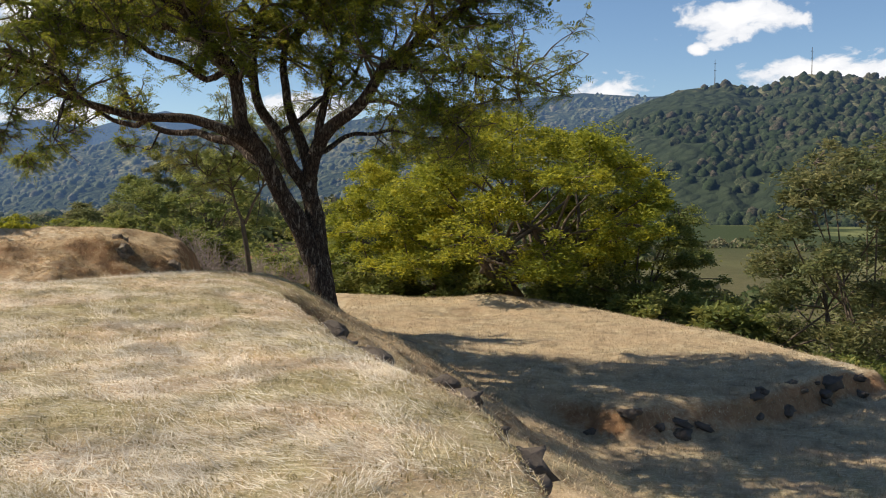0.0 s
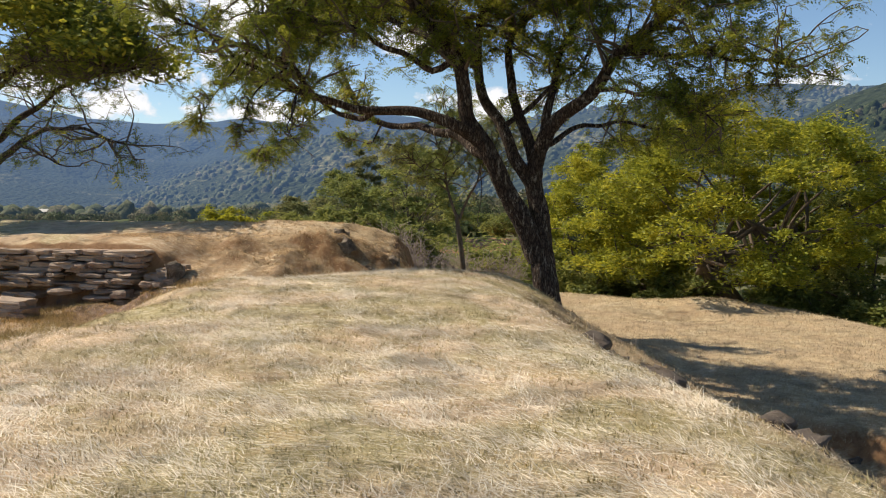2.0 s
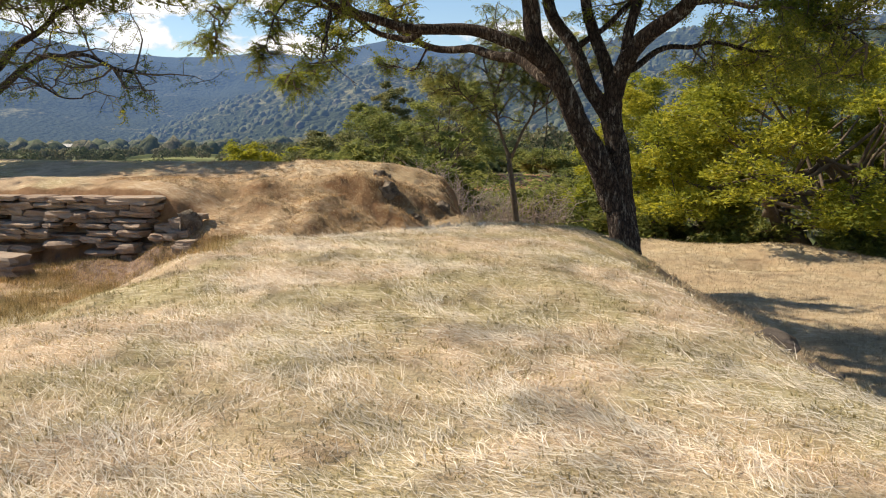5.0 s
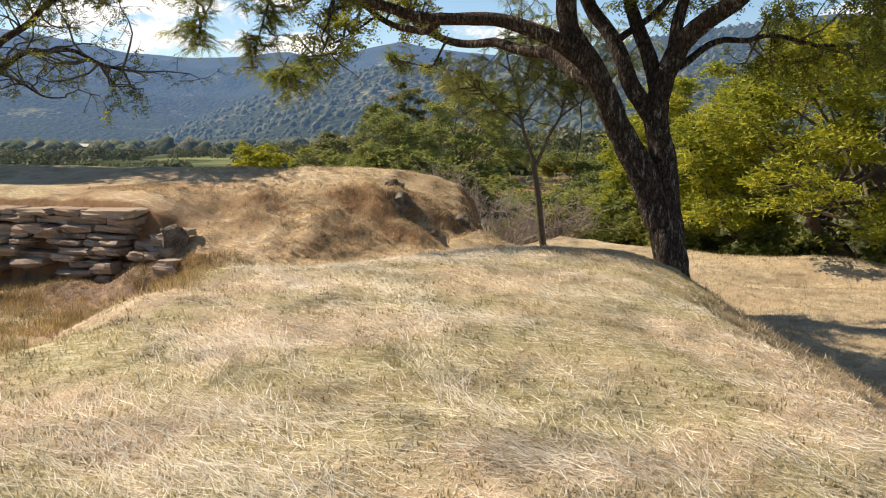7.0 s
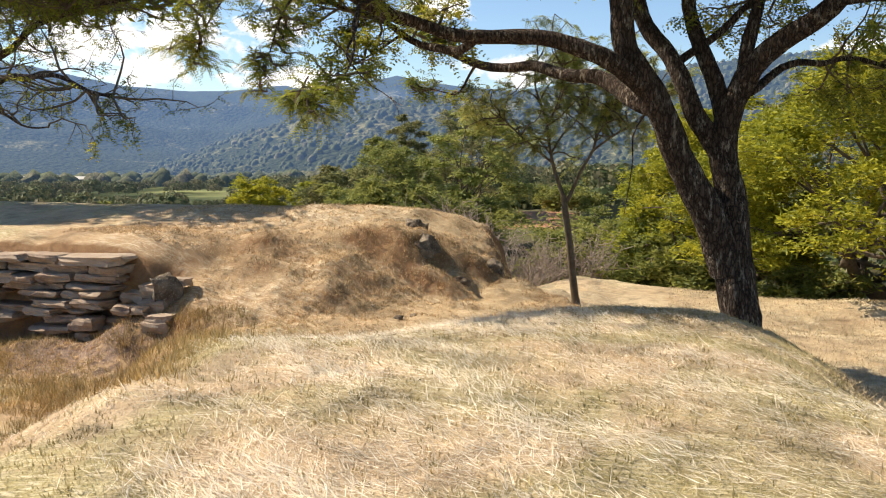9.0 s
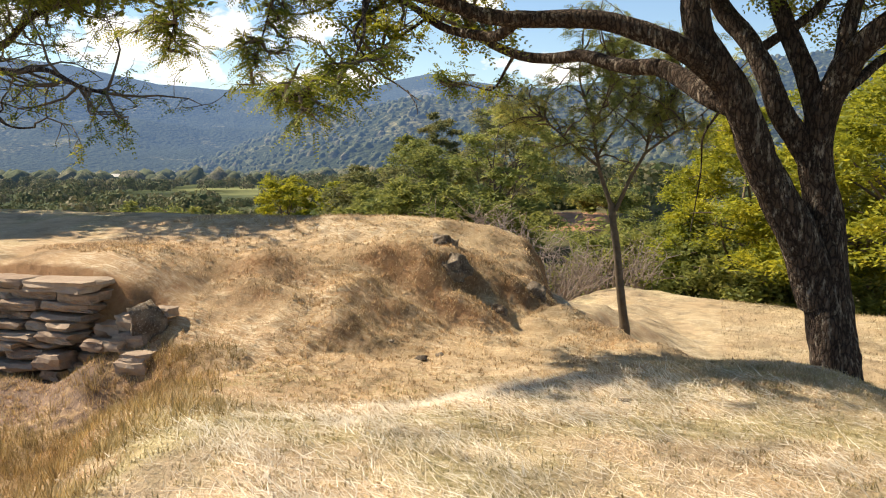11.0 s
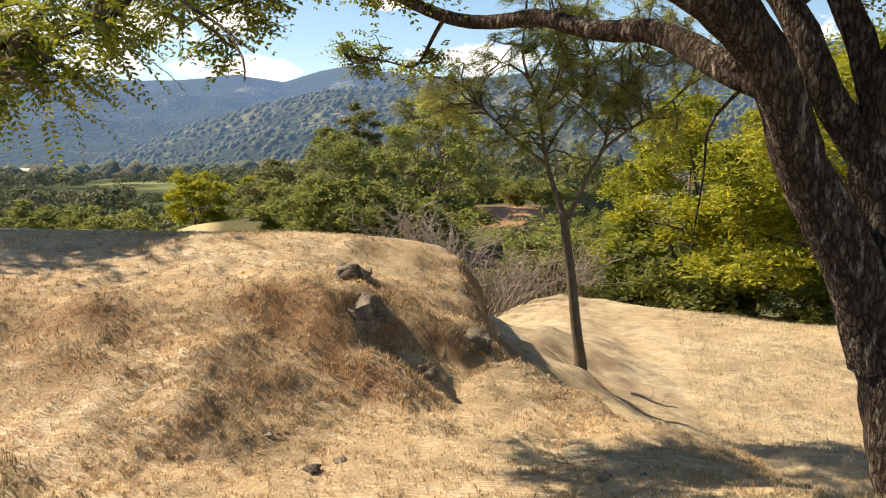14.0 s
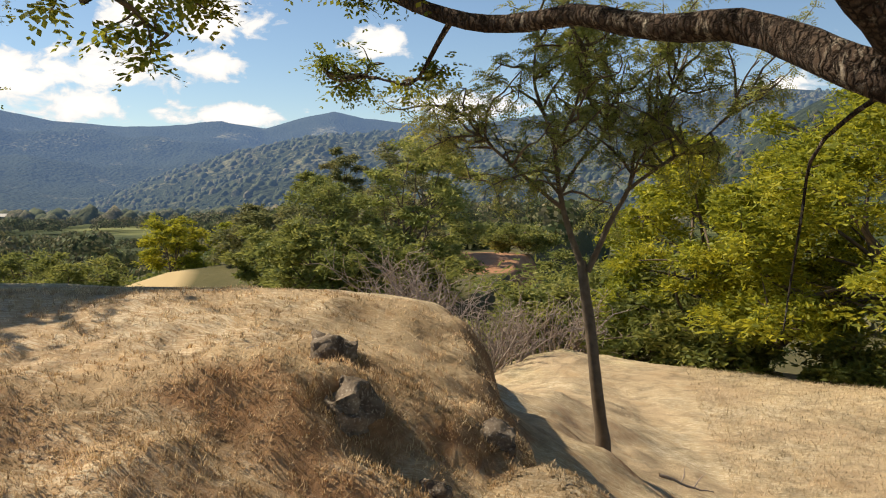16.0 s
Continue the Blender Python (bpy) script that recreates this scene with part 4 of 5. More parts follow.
SHRUBS = [(11.5, 36.5, 3.0, 5.0), (14.5, 42.0, 3.6, 6.0), (9.0, 39.0, 2.2, 3.6), (-5.5, 47.5, 3.2, 5.5), (-9.0, 50.0, 3.6, 6.0), (10.0, 41.5, 3.4, 5.0), (-8.6, 46.5, 2.6, 4.5), (-5.0, 44.5, 2.0, 4.0), (12.5, 29.0, 2.4, 3.4), (17.0, 47.0, 5.0, 8.0),
          (0.5, 41.6, 1.3, 3.4), (4.6, 40.4, 1.4, 3.4), (-3.2, 43.6, 1.5, 3.4), (7.6, 36.6, 1.3, 2.8), (9.6, 32.4, 1.5, 3.0)]
for i, (x, y, h, w) in enumerate(SHRUBS):
    crown_tree("shrub", x, y, h, w, "leafy green shrub on the slope below the terrace", M_LEAF_GREEN, 20 + i, 3, 10, 9, 70, 0.22, 0.08, trunk_r=0.07, lobe_r=0.26, group="shrubs below the terrace", category="shrub")
bare_bush(-11.0, 42.0, 2.3, 5.5, "leafless grey thicket behind the mound", 31, 110)
bare_bush(-8.2, 44.0, 2.0, 4.0, "leafless grey thicket behind the mound", 32, 60)

# woods behind the mound
WOODS = [(-21.1, 61.6, -0.5, 8.5, M_LEAF_GREEN), (-16.5, 60.0, -1.4, 6.5, M_LEAF_GREEN), (-28.3, 71.8, 0.6, 7.0, M_LEAF_GREY), (-23.2, 89.0, 5.6, 8.0, M_LEAF_GREY), (-31.0, 97.0, 5.6, 5.0, M_LEAF_GREY),
         (-32.0, 92.0, 3.2, 7.0, M_LEAF_GREEN), (-41.8, 84.5, -0.8, 6.0, M_LEAF_OLIVE), (-35.2, 83.0, -1.2, 5.5, M_LEAF_OLIVE), (-21.3, 109.8, -2.0, 7.0, M_LEAF_GREEN), (-14.5, 97.0, -2.0, 7.0, M_LEAF_GREEN),
         (-39.0, 66.0, -2.6, 8.0, M_LEAF_GREEN), (-46.0, 70.0, -2.4, 8.0, M_LEAF_GREEN), (-25.5, 66.0, -1.0, 6.5, M_LEAF_GREEN), (-8.5, 70.0, -2.2, 7.0, M_LEAF_GREEN), (-27.0, 80.0, 2.4, 7.5, M_LEAF_GREEN), (0.0, 66.0, -1.0, 8.0, M_LEAF_GREEN), (-16.2, 64.0, 4.6, 6.5, M_LEAF_SOFT), (-19.5, 56.0, 0.0, 6.0, M_LEAF_GREEN)]
for i, (x, y, t, w, m) in enumerate(WOODS):
    crown_tree("tree", x, y, 5.0, w, {M_LEAF_GREEN: "leafy green tree in the woods behind the mound", M_LEAF_SOFT: "tall airy tree with pale green leaves behind the mound", M_LEAF_GREY: "tall thin grey-green tree in the woods behind the mound", M_LEAF_OLIVE: "bright yellow-green tree beside a sandy knoll"}[m],
               m, 40 + i, 2, 18, 10, 85, 0.25, 0.2, trunk_r=0.14, lobe_r=0.17, group="trees behind the mound", top=t)


# ---- woodland of the valley ----
def woodland(name, count, az0, az1, ra, rb, size, label, seed, mat, leaves=70, lift=0.0):
    """Many far crowns, too many to count, as one mesh of leaf clumps."""
    global RNG
    RNG = np.random.RandomState(seed)
    a = np.radians(az0 + (az1 - az0) * RNG.rand(count))
    r = np.sqrt(ra ** 2 + (rb ** 2 - ra ** 2) * RNG.rand(count))
    x, y = r * np.sin(a), r * np.cos(a)
    keep = value_noise(x, y, 0.012, 3, seed % 7) > -0.16
    x, y = x[keep], y[keep]
    z = ground(x, y)
    h = size * (0.55 + 0.8 * RNG.rand(len(x)))
    k = leaves
    d = RNG.normal(0, 1, (len(x), k, 3))
    d /= np.linalg.norm(d, axis=2, keepdims=True)
    d[..., 2] = np.abs(d[..., 2]) * 0.9 - 0.12
    lump = 0.85 + 0.15 * np.sin(d[..., 0] * 5 + x[:, None]) * np.sin(d[..., 2] * 6 + y[:, None]) + 0.1 * RNG.normal(0, 1, d.shape[:2])
    p = np.stack([x, y, z + lift * h], 1)[:, None] + d * (h[:, None] * lump * 0.62)[..., None] * np.array([1, 1, 0.95])
    nrm = d + RNG.normal(0, 0.4, d.shape)
    nrm /= np.linalg.norm(nrm, axis=2, keepdims=True)
    u = np.cross(nrm, RNG.normal(0, 1, d.shape))
    u /= np.linalg.norm(u, axis=2, keepdims=True)
    w = np.cross(nrm, u)
    s = (h * 1.1 / math.sqrt(k))[:, None, None] * (0.6 + 0.7 * RNG.rand(len(x), k, 1))
    v = np.stack([p + u * s, p + w * s * 0.7, p - u * s, p - w * s * 0.7], 2).reshape(-1, 3)
    return tagged(mesh_object(name, v, np.arange(len(v)).reshape(-1, 4), mat), label, "woodland", kind="stuff")


woodland("woodland", 700, -60, 30, 100, 260, 5.0, "mixed green woodland in the valley", 61, M_LEAF_FAR, 150)
woodland("woodland", 900, -58, 8, 165, 600, 7.6, "mixed green and grey trees across the valley", 62, M_LEAF_FAR, 230, 0.3)
woodland("scrub", 520, -60, -20, 50, 130, 2.6, "low green scrub on the slope behind the platform", 65, M_LEAF_SCRUB, 110, 0.1)


def crowns(name, p, h, label, seed, mat):
    """Uneven rounded crowns, one for each place, joined."""
    rs = np.random.RandomState(seed)
    n, seg, rings = len(p), 7, 3
    ang = np.linspace(0, 2 * np.pi, seg, endpoint=False)
    lat = np.linspace(-0.3, 1.0, rings)
    v = np.zeros((n, seg * rings + 1, 3))
    for k, a in enumerate(lat):
        jit = 0.74 + 0.52 * rs.rand(n, seg)
        v[:, k * seg:(k + 1) * seg, 0] = np.cos(ang + 0.3 * k) * np.cos(a) * jit
        v[:, k * seg:(k + 1) * seg, 1] = np.sin(ang + 0.3 * k) * np.cos(a) * jit
        v[:, k * seg:(k + 1) * seg, 2] = np.sin(a) + 0.35 * (rs.rand(n, seg) - 0.5)
    v[:, -1, 2] = 1.05 + 0.3 * rs.rand(n)
    v = v * (h * 0.55)[:, None, None] * np.array([1, 1, 0.95]) + p[:, None]
    faces = []
    for k in range(rings - 1):
        for j in range(seg):
            a, b = k * seg + j, k * seg + (j + 1) % seg
            faces += [(a, b, b + seg), (a, b + seg, a + seg)]
    faces += [((rings - 1) * seg + j, (rings - 1) * seg + (j + 1) % seg, rings * seg) for j in range(seg)]
    f = np.array(faces)[None] + (np.arange(n) * (seg * rings + 1))[:, None, None]
    return tagged(mesh_object(name, v.reshape(-1, 3), f.reshape(-1, 3), mat), label, "woodland", kind="stuff")


def slope_woods(grid, count, size, label, seed, mat):
    """Crowns standing all over a hillside."""
    rs = np.random.RandomState(seed)
    i, j = rs.randint(0, grid.shape[0] - 1, count), np.clip((grid.shape[1] - 2) * rs.rand(count) ** 0.8, 0, grid.shape[1] - 2).astype(int)
    fu, fv = rs.rand(count)[:, None], rs.rand(count)[:, None]
    p = (grid[i, j] * (1 - fu) + grid[i + 1, j] * fu) * (1 - fv) + (grid[i, j + 1] * (1 - fu) + grid[i + 1, j + 1] * fu) * fv
    p = p[value_noise(p[:, 0], p[:, 1], 0.006, 3, seed % 7) > -0.35]
    return crowns("hillside_woods", p, size * (0.5 + 0.9 * rs.rand(len(p)) ** 1.5), label, seed + 1, mat)


slope_woods(NEAR_slope, 8600, 7.6, "dark woods on the near hill, coloured as under cloud shadow", 63, M_SHADED_CANOPY)
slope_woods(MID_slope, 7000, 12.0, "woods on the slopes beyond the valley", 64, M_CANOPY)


def valley_woods(count, az0, az1, ra, rb, size, label, seed, mat):
    rs = np.random.RandomState(seed)
    a = np.radians(az0 + (az1 - az0) * rs.rand(count))
    r = np.sqrt(ra ** 2 + (rb ** 2 - ra ** 2) * rs.rand(count))
    x, y = r * np.sin(a), r * np.cos(a)
    keep = value_noise(x, y, 0.006, 3, seed % 7) > -0.2
    x, y = x[keep], y[keep]
    return crowns("valley_woods", np.stack([x, y, ground(x, y)], 1), size * (0.6 + 0.9 * rs.rand(len(x)) ** 1.5), label, seed + 1, mat)


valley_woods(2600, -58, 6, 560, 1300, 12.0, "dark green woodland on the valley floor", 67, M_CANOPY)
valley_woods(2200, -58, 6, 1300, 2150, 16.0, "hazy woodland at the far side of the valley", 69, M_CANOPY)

# ---- stones ----
def stone_mesh(name, seed, blocky=0.5, rough=0.12, round_=False, cuts=3):
    """A unit stone: a rounded lump with chipped, uneven faces."""
    bm = bmesh.new()
    bmesh.ops.create_cube(bm, size=1.0)
    bmesh.ops.subdivide_edges(bm, edges=bm.edges[:], cuts=cuts, use_grid_fill=True)
    for v in bm.verts:
        c = v.co.copy()
        ball = c.normalized() * 0.56
        v.co = c * blocky + ball * (1 - blocky)
        n3 = noise.noise_vector(c * 1.9 + Vector((seed * 7.1, seed * 3.3, 0)))
        v.co += n3 * rough * 1.2 + noise.noise_vector(c * 5.1 + Vector((0, seed * 2.2, 0))) * rough * 0.4
        if cuts > 3:
            v.co += noise.noise_vector(c * 11.0 + Vector((seed, 0, 0))) * rough * 0.18
    for f in bm.faces:
        f.smooth = round_
    me = bpy.data.meshes.new(name)
    bm.to_mesh(me)
    bm.free()
    return me


SLABS = [stone_mesh("slab", i, 0.72, 0.13) for i in range(10)]
BOULDERS = [stone_mesh("boulder", 20 + i, 0.40, 0.30, True) for i in range(8)]
for me in SLABS:
    me.materials.append(M_ROCK)
for me in BOULDERS:
    me.materials.append(M_DARK_ROCK)


M_EDGE_ROCK = material("blackened_basalt", lambda n, pos, obj: (n.mix(n.noise(pos, 6, 6, 0.7), (0.035, 0.028, 0.024), (0.21, 0.17, 0.135)), n.noise(pos, 12, 6, 0.7), 0.05), 0.9, 0.2)
DARK_BOULDERS = [me.copy() for me in BOULDERS]
for me in DARK_BOULDERS:
    me.materials[0] = M_EDGE_ROCK


def stone(name, me, at, size, turn=(0, 0, 0), parent=None, label="", category="", group=""):
    ob = new(name, me)
    ob.matrix_basis = pose(*at, *turn) @ Matrix.Diagonal((*size, 1))
    if parent is not None:
        ob.parent = parent
    return tagged(ob, label, category, group)


R = random.Random(5)
wall = tagged(new("stone_wall"), "ruined dry-stone wall of flat weathered slabs in an earth bank", "wall")
wall.location = (-14.0, 19.6, -1.1)


def wall_stone(x, y, z, w, d, h):
    stone("stone", R.choice(SLABS), (x + 14.0, y - 19.6, z + 1.1), (w, d, h), (R.uniform(-4, 4), R.uniform(-3, 3), R.uniform(-7, 7) + R.choice((0, 180))), wall)


z = -1.16
for course in range(9):
    h = R.uniform(0.10, 0.16)
    x = -12.2 - R.uniform(0, 0.4) + 0.07 * course
    y = 19.45 + 0.025 * course
    while x > -20.5:
        w = R.uniform(0.32, 0.85) if course < 8 else R.uniform(0.5, 1.0)
        if R.random() > (0.13 if course > 3 else 0.3):
            wall_stone(x - w / 2, y + R.uniform(-0.13, 0.1), z + h / 2, w * 1.02, R.uniform(0.42, 0.66), h * R.uniform(0.8, 1.15))
        x -= w + R.uniform(0.0, 0.05)
    z += h * 0.97
# lower tier, further into the hollow
for course in range(3):
    x = -13.7 - R.uniform(0, 0.3)
    while x > -20:
        w = R.uniform(0.5, 1.1)
        wall_stone(x - w / 2, 18.2 + R.uniform(-0.08, 0.08), -1.5 + 0.19 * course, w, 0.6, 0.2)
        x -= w + R.uniform(0.0, 0.08)
# tumbled end of the wall
for _ in range(26):
    x, y = R.uniform(-12.4, -11.0), R.uniform(19.1, 19.9)
    k = R.uniform(0.12, 0.3)
    wall_stone(x, y, gz(x, y - 0.25) + R.uniform(0.02, 0.3), k * 1.4, k * 1.2, k * 0.6)
boulder_end = stone("boulder", BOULDERS[1], (-11.25, 19.55, -0.6), (0.42, 0.4, 0.5), (5, 10, 30), None, "rounded grey boulder at the end of the stone wall", "rock")

MOUND_ROCKS = [stone_mesh("mound_rock", 50 + i, 0.55, 0.24, True, 8) for i in range(7)]
for me in MOUND_ROCKS:
    me.materials.append(M_DARK_ROCK)
ROCKS = [(-8.6, 23.1, 0.46, 0.40, 0.40), (-9.15, 22.62, 0.46, 0.36, 0.34), (-8.2, 22.22, 0.46, 0.36, 0.36), (-7.2, 23.0, 0.34, 0.30, 0.36), (-8.05, 23.1, 0.16, 0.14, 0.10), (-7.5, 22.0, 0.2, 0.16, 0.14)]
for i, (x, y, a, b, c) in enumerate(ROCKS):
    stone("rock", MOUND_ROCKS[i % 7], (x, y, gz(x, y) - c * 0.2), (a, b, c), (R.uniform(-15, 15), R.uniform(-15, 15), R.uniform(0, 360)), None, "dark lichen-spotted rock half buried in the grassy mound", "rock", "rocks in the mound")

for i in range(34):
    y = 5.2 + 8.6 * (i + R.random()) / 34
    k = R.uniform(0.12, 0.27) if 6.5 < y < 13 else R.uniform(0.08, 0.18)
    x = float(ridge_edge(y)) + R.uniform(0.0, 0.3)
    stone("rock", R.choice(DARK_BOULDERS), (x, y, gz(x, y) + k * 0.22), (k * 1.5, k * 1.2, k * 0.85), (R.uniform(-15, 15), R.uniform(-15, 15), R.uniform(0, 360)), None, "dark stone in the crumbling edge of the ridge", "rock", "stones along the ridge's edge")
for dx, dy, k in ((0, 0, 0.3), (0.25, -0.3, 0.3), (0.3, 0.2, 0.26), (0.5, -0.05, 0.34), (-0.12, 0.35, 0.25), (0.62, 0.25, 0.22)):
    x, y = 0.45 + dx, 8.9 + dy
    stone("rock", R.choice(DARK_BOULDERS), (x, y, gz(x, y) + k * 0.12), (k * 1.3, k, k * 0.9), (R.uniform(-20, 20), R.uniform(-20, 20), R.uniform(0, 360)), None, "large dark rock fallen from the ridge's edge", "rock", "fallen rocks")
for i in range(22):
    x = R.uniform(2.4, 10.5)
    y = float(bank_line(x)) + R.uniform(-0.4, 0.2)
    k = R.uniform(0.12, 0.26) if x < 8.8 else R.uniform(0.22, 0.42)
    stone("rock", R.choice(DARK_BOULDERS), (x, y, gz(x, y)), (k * 1.5, k, k * 0.7), (R.uniform(-20, 20), R.uniform(-20, 20), R.uniform(0, 360)), None, "dark stone in the eroded bank of the terrace", "rock", "stones in the bank")


for i in range(9):
    x, y = R.uniform(-10.5, -5.0), R.uniform(16.0, 20.5)
    k = R.uniform(0.04, 0.10)
    stone("loose_stone", R.choice(BOULDERS), (x, y, gz(x, y) + k * 0.1), (k * 1.4, k, k * 0.6), (R.uniform(-15, 15), R.uniform(-15, 15), R.uniform(0, 360)), None, "small loose stone on the dry grass of the saddle", "stone", "loose stones on the saddle")


def fallen_branch(x, y, turn, length, seed):
    global RNG
    RNG = np.random.RandomState(seed)
    root = empty_at("fallen_branch", x, y, gz(x, y), "dead grey branch lying on the terrace grass", "branch", "fallen branches")
    c = stray((x, y, gz(x, y) + 0.03), (math.cos(turn), math.sin(turn), 0.0), length, 8, 0.1, 0.0)
    c[:, 2] = ground(c[:, 0], c[:, 1]) + 0.03
    under(root, "stick", tube(c, np.linspace(0.03, 0.01, len(c)), 6, 0.15), M_PALE_TWIG)
    for k in (3, 5):
        t = stray(c[k], (math.cos(turn + 0.7), math.sin(turn + 0.7), 0.4), length * 0.35, 4, 0.15, 0.0)
        under(root, "twig", tube(t, np.linspace(0.012, 0.005, len(t)), 5), M_PALE_TWIG)


fallen_branch(-5.6, 29.6, 0.3, 0.9, 91)
fallen_branch(-1.2, 25.2, 2.0, 0.8, 92)


# ---- grass ----
def blades(name, x, y, length, width, rise, mat, label, seed, heading=None, spread=6.3):
    """Single blades of grass, each a thin pointed strip."""
    rs = np.random.RandomState(seed)
    n = len(x)
    z = ground(x, y)
    a = rs.rand(n) * 2 * np.pi if heading is None else heading + rs.normal(0, spread, n)
    up = np.clip(rise + rs.normal(0, 0.25, n), -0.02, 1.4)
    ln = length * (0.5 + rs.rand(n))
    d = np.stack([np.cos(a) * np.cos(up), np.sin(a) * np.cos(up), np.sin(up)], 1)
    s = np.stack([-np.sin(a), np.cos(a), 0.3 * rs.normal(0, 1, n)], 1) * width * (0.6 + 0.8 * rs.rand(n))[:, None]
    p = np.stack([x, y, z + 0.004 + 0.02 * rs.rand(n) * (rise < 0.3)], 1)
    v = np.stack([p - s, p + s, p + d * ln[:, None]], 1).reshape(-1, 3)
    return tagged(mesh_object(name, v, np.arange(len(v)).reshape(-1, 3), mat), label, "grass", kind="stuff")


def scatter(n, x0, x1, y0, y1, seed, keep=None):
    rs = np.random.RandomState(seed)
    x, y = x0 + (x1 - x0) * rs.rand(n), y0 + (y1 - y0) * rs.rand(n)
    if keep is not None:
        k = keep(x, y, rs.rand(n))
        x, y = x[k], y[k]
    return x, y


def on_ridge(x, y, u):
    return (x < ridge_edge(y) + 0.6) & (x > pit_edge(y) - 2.5)


def on_mound(x, y, u):
    s = y - platform_front(x)
    return (x < ridge_edge(y) + 1.2) & (u < 0.25 + smooth(-2.2, -1.0, s) * (1 - smooth(0.6, 2.0, s)) * 0.75) & ~((x < -11.0) & (np.abs(s) < 0.6))


x, y = scatter(260000, -9.5, 1.2, 0.6, 19.5, 71, on_ridge)
blades("mown_grass", x, y, 0.03, 0.0030, 0.45, M_STRAW, "short mown dry grass on the ridge", 72)
x, y = scatter(260000, -9.5, 1.2, 0.6, 19.5, 73, lambda x, y, u: on_ridge(x, y, u) & (value_noise(x * 0.55 + y * 0.8, y * 0.55 - x * 0.3, 0.9, 4, 2) + 0.25 > u))
blades("cut_straw", x, y, 0.12, 0.0022, 0.08, M_STRAW, "pale cut straw lying in streaks on the ridge", 74, 2.5, 0.8)
x, y = scatter(150000, -13.5, -4.0, 15.0, 26.5, 75, on_mound)
blades("mound_grass", x, y, 0.030, 0.0038, 0.85, M_TUFT, "short brown grass on the mound", 76)


def tufts(name, cx, cy, per, reach, length, mat, label, seed):
    """Clumps of grass: blades that fan out from each clump's heart."""
    rs = np.random.RandomState(seed)
    ox, oy = rs.normal(0, reach, (len(cx), per)), rs.normal(0, reach, (len(cx), per))
    x, y = (cx[:, None] + ox).ravel(), (cy[:, None] + oy).ravel()
    return blades(name, x, y, length, 0.004, 1.0, mat, label, seed + 1, np.arctan2(oy, ox).ravel(), 0.5)


cx, cy = scatter(26000, -13.5, -4.0, 16.5, 26.0, 81, lambda x, y, u: on_mound(x, y, u) & (value_noise(x, y, 1.3, 3, 4) + 0.3 > u * 0.8))
tufts("tuft_grass", cx, cy, 11, 0.018, 0.036, M_TUFT, "tufts of dry brown grass on the mound", 82)
cx, cy = scatter(9000, -9.0, 1.0, 0.8, 19.0, 83, on_ridge)
tufts("stubble", cx, cy, 10, 0.026, 0.03, M_STUBBLE, "stubble of mown grass on the ridge", 84)
rs = np.random.RandomState(85)
px, py = scatter(380, -7.5, 0.0, 2.0, 17.5, 86, lambda x, y, u: (x < ridge_edge(y) - 0.2) & (x > pit_edge(y)))
along, across, turn = 0.25 + 0.45 * rs.rand(len(px), 1), 0.07 + 0.12 * rs.rand(len(px), 1), 2.6 + rs.normal(0, 0.5, (len(px), 1))
u, v = rs.normal(0, 1, (len(px), 300)) * along, rs.normal(0, 1, (len(px), 300)) * across
blades("straw_swath", (px[:, None] + u * np.cos(turn) - v * np.sin(turn)).ravel(), (py[:, None] + u * np.sin(turn) + v * np.cos(turn)).ravel(), 0.13, 0.0022, 0.06,
       M_PALE_STRAW, "bleached straw left lying in swaths on the ridge", 87, np.repeat(turn.ravel(), 300), 0.45)
cx, cy = scatter(4600, -14.5, -6.5, 13.6, 19.2, 88, lambda x, y, u: (x < pit_edge(y) - 0.2 - 1.3 * u + 0.9 * value_noise(x, y, 1.6, 2, 7)) & (value_noise(x, y, 1.2, 3, 1) + 0.3 > u * 0.8))
tufts("hollow_tufts", cx, cy, 16, 0.04, 0.12, M_HOLLOW, "clumps of olive-brown grass in the hollow", 89)
x, y = scatter(80000, -14.5, -6.5, 13.4, 19.4, 77, lambda x, y, u: (x < pit_edge(y) - 0.1 - 1.3 * u + 0.9 * value_noise(x, y, 1.6, 2, 7)) & (value_noise(x, y, 1.4, 3, 1) + 0.35 > u * 0.8))
blades("hollow_grass", x, y, 0.10, 0.0045, 0.9, M_HOLLOW, "long dry grass in the hollow", 78)
x, y = scatter(150000, -4.5, 11.0, 10.0, 42.0, 79, lambda x, y, u: (x > ridge_edge(y) + 0.5) & (y < terrace_edge(x) + 1))
blades("terrace_grass", x, y, 0.08, 0.006, 0.7, M_TERRACE, "short dry grass on the lower terrace", 80)

rs = np.random.RandomState(101)
cx = np.concatenate([rs.normal(a + 0.15, w * 0.6, 20) for a, b, w, d, up in SHELVES])
cy = np.concatenate([rs.normal(b - 0.22, 0.12, 20) for a, b, w, d, up in SHELVES])
tufts("overhanging_tufts", cx, cy, 16, 0.04, 0.055, M_RUST, "rust-brown grass hanging over the mound's shelves", 102)


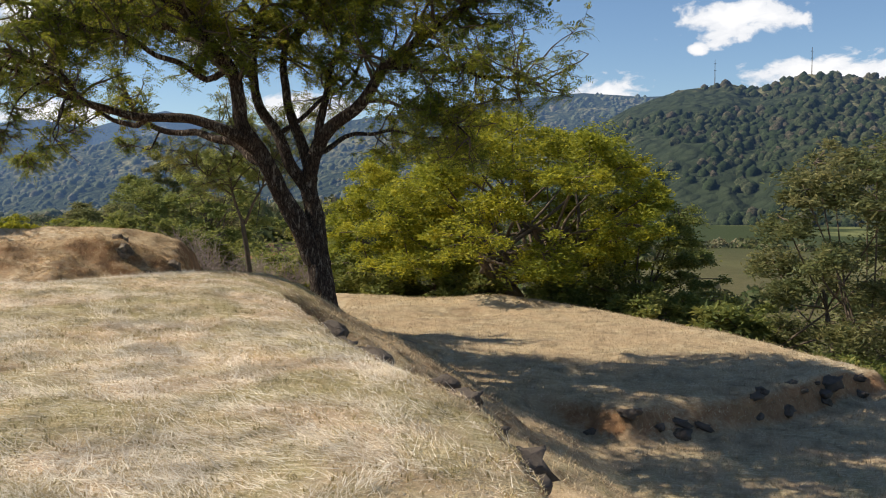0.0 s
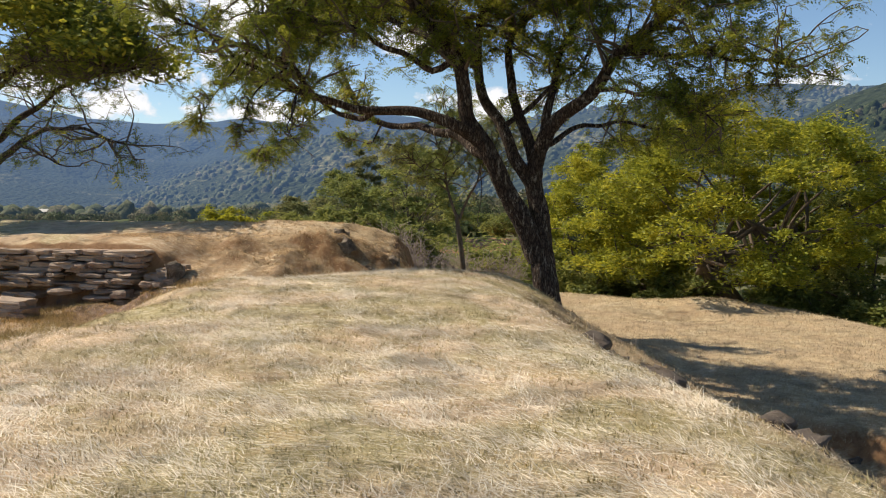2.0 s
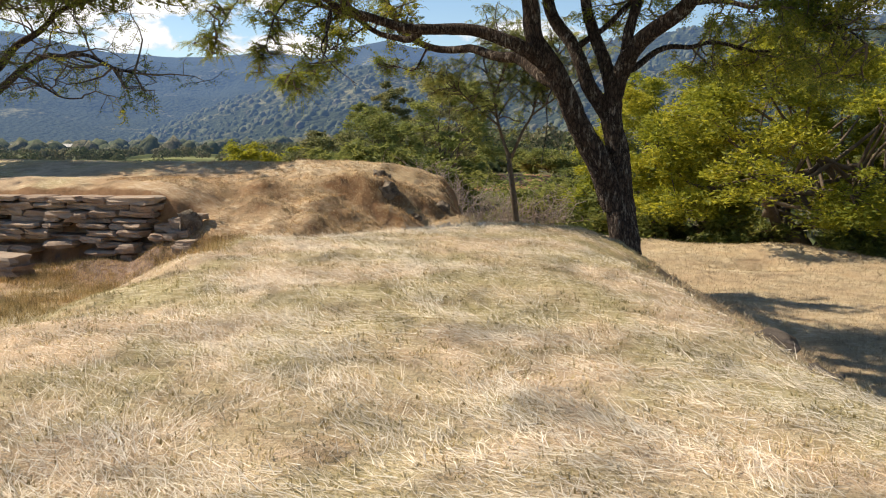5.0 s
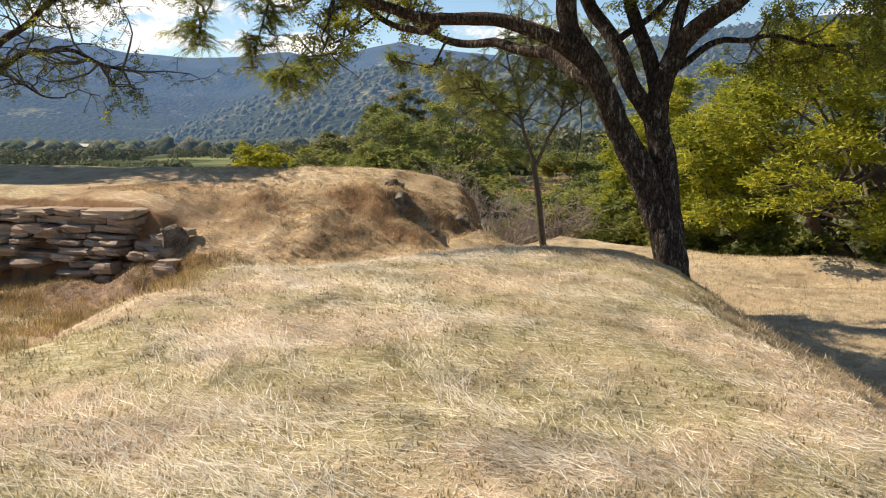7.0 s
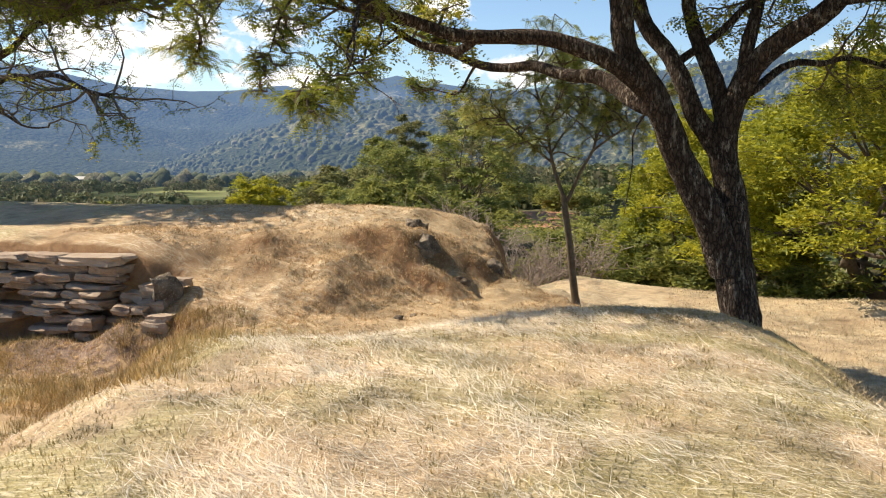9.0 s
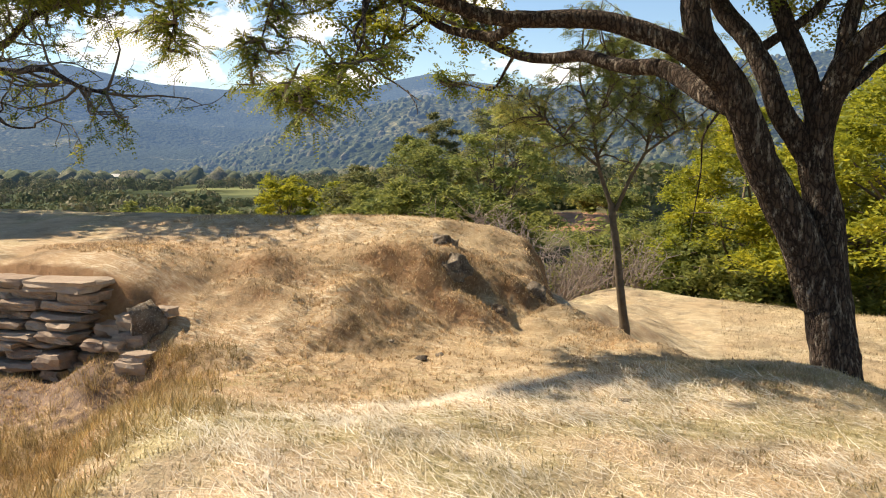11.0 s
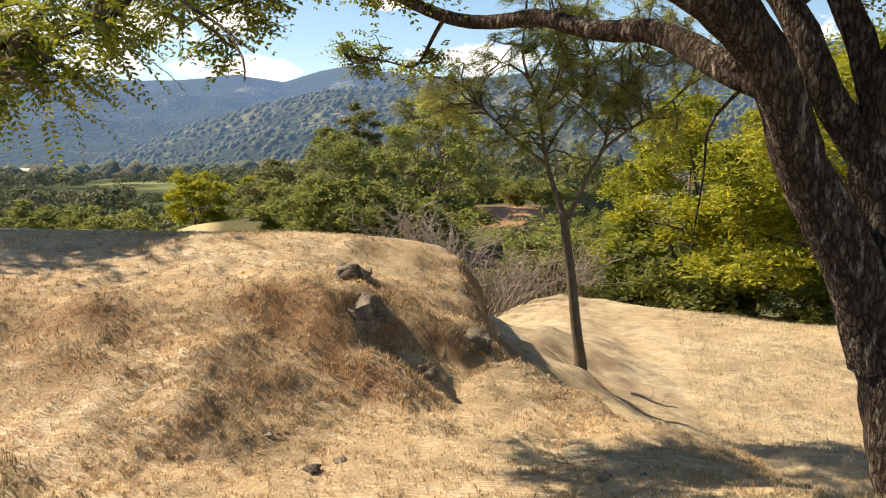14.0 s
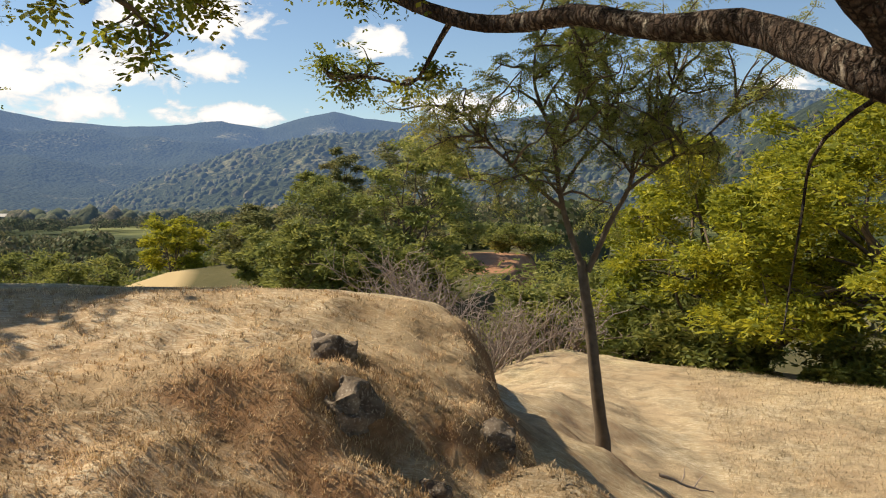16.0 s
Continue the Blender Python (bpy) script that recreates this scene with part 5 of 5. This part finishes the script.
# ---- far details ----
def mast(x, y, base, height):
    root = empty_at("radio_mast", x, y, base, "thin steel radio mast on the wooded hilltop", "mast", "masts on the hill")
    bm = bmesh.new()
    bmesh.ops.create_cone(bm, cap_ends=True, segments=6, radius1=0.45, radius2=0.2, depth=height, matrix=Matrix.Translation((0, 0, height / 2)))
    part("pole", bm, M_TWIG, root)
    for k in (0.6, 0.85):
        bm = bmesh.new()
        bmesh.ops.create_cube(bm, size=1, matrix=Matrix.Translation((0, 0, height * k)) @ Matrix.Diagonal((2.2, 0.3, 0.4, 1)))
        part("crossbar", bm, M_TWIG, root)


for a in (15.9, 21.3):
    i = int(np.argmin(np.abs(np.degrees(np.arctan2(NEAR_slope[:, 69, 0], NEAR_slope[:, 69, 1])) - a)))
    mast(*NEAR_slope[i, 69], 26)


def build_plaster(n, pos, obj):
    a = n.noise(pos, 0.8, 4, 0.6)
    return n.mix(a, (0.45, 0.42, 0.37), (0.62, 0.60, 0.55)), None, 0.01


M_PLASTER = material("pale_plaster", build_plaster, 0.9, 0.2)


def farmhouse(x, y, turn):
    z = gz(x, y) + 2.6
    root = empty_at("farmhouse", x, y, z, "small white farmhouse among the valley trees", "house", "farmhouses")
    root.rotation_euler = (0, 0, turn)
    bm = bmesh.new()
    bmesh.ops.create_cube(bm, size=1, matrix=Matrix.Translation((0, 0, -2.0)) @ Matrix.Diagonal((14, 7, 10, 1)))
    part("wall", bm, M_PLASTER, root)
    bm = bmesh.new()
    v = [bm.verts.new(p) for p in ((-7.6, -4.2, 2.9), (7.6, -4.2, 2.9), (7.6, 4.2, 2.9), (-7.6, 4.2, 2.9), (-7.6, 0, 4.8), (7.6, 0, 4.8))]
    for f in ((0, 1, 5, 4), (2, 3, 4, 5), (3, 0, 4), (1, 2, 5), (3, 2, 1, 0)):
        bm.faces.new([v[i] for i in f])
    part("roof", bm, M_PLASTER, root, "pale tin roof")


farmhouse(-420.0, 520.0, 0.6)
farmhouse(-395.0, 540.0, 0.2)
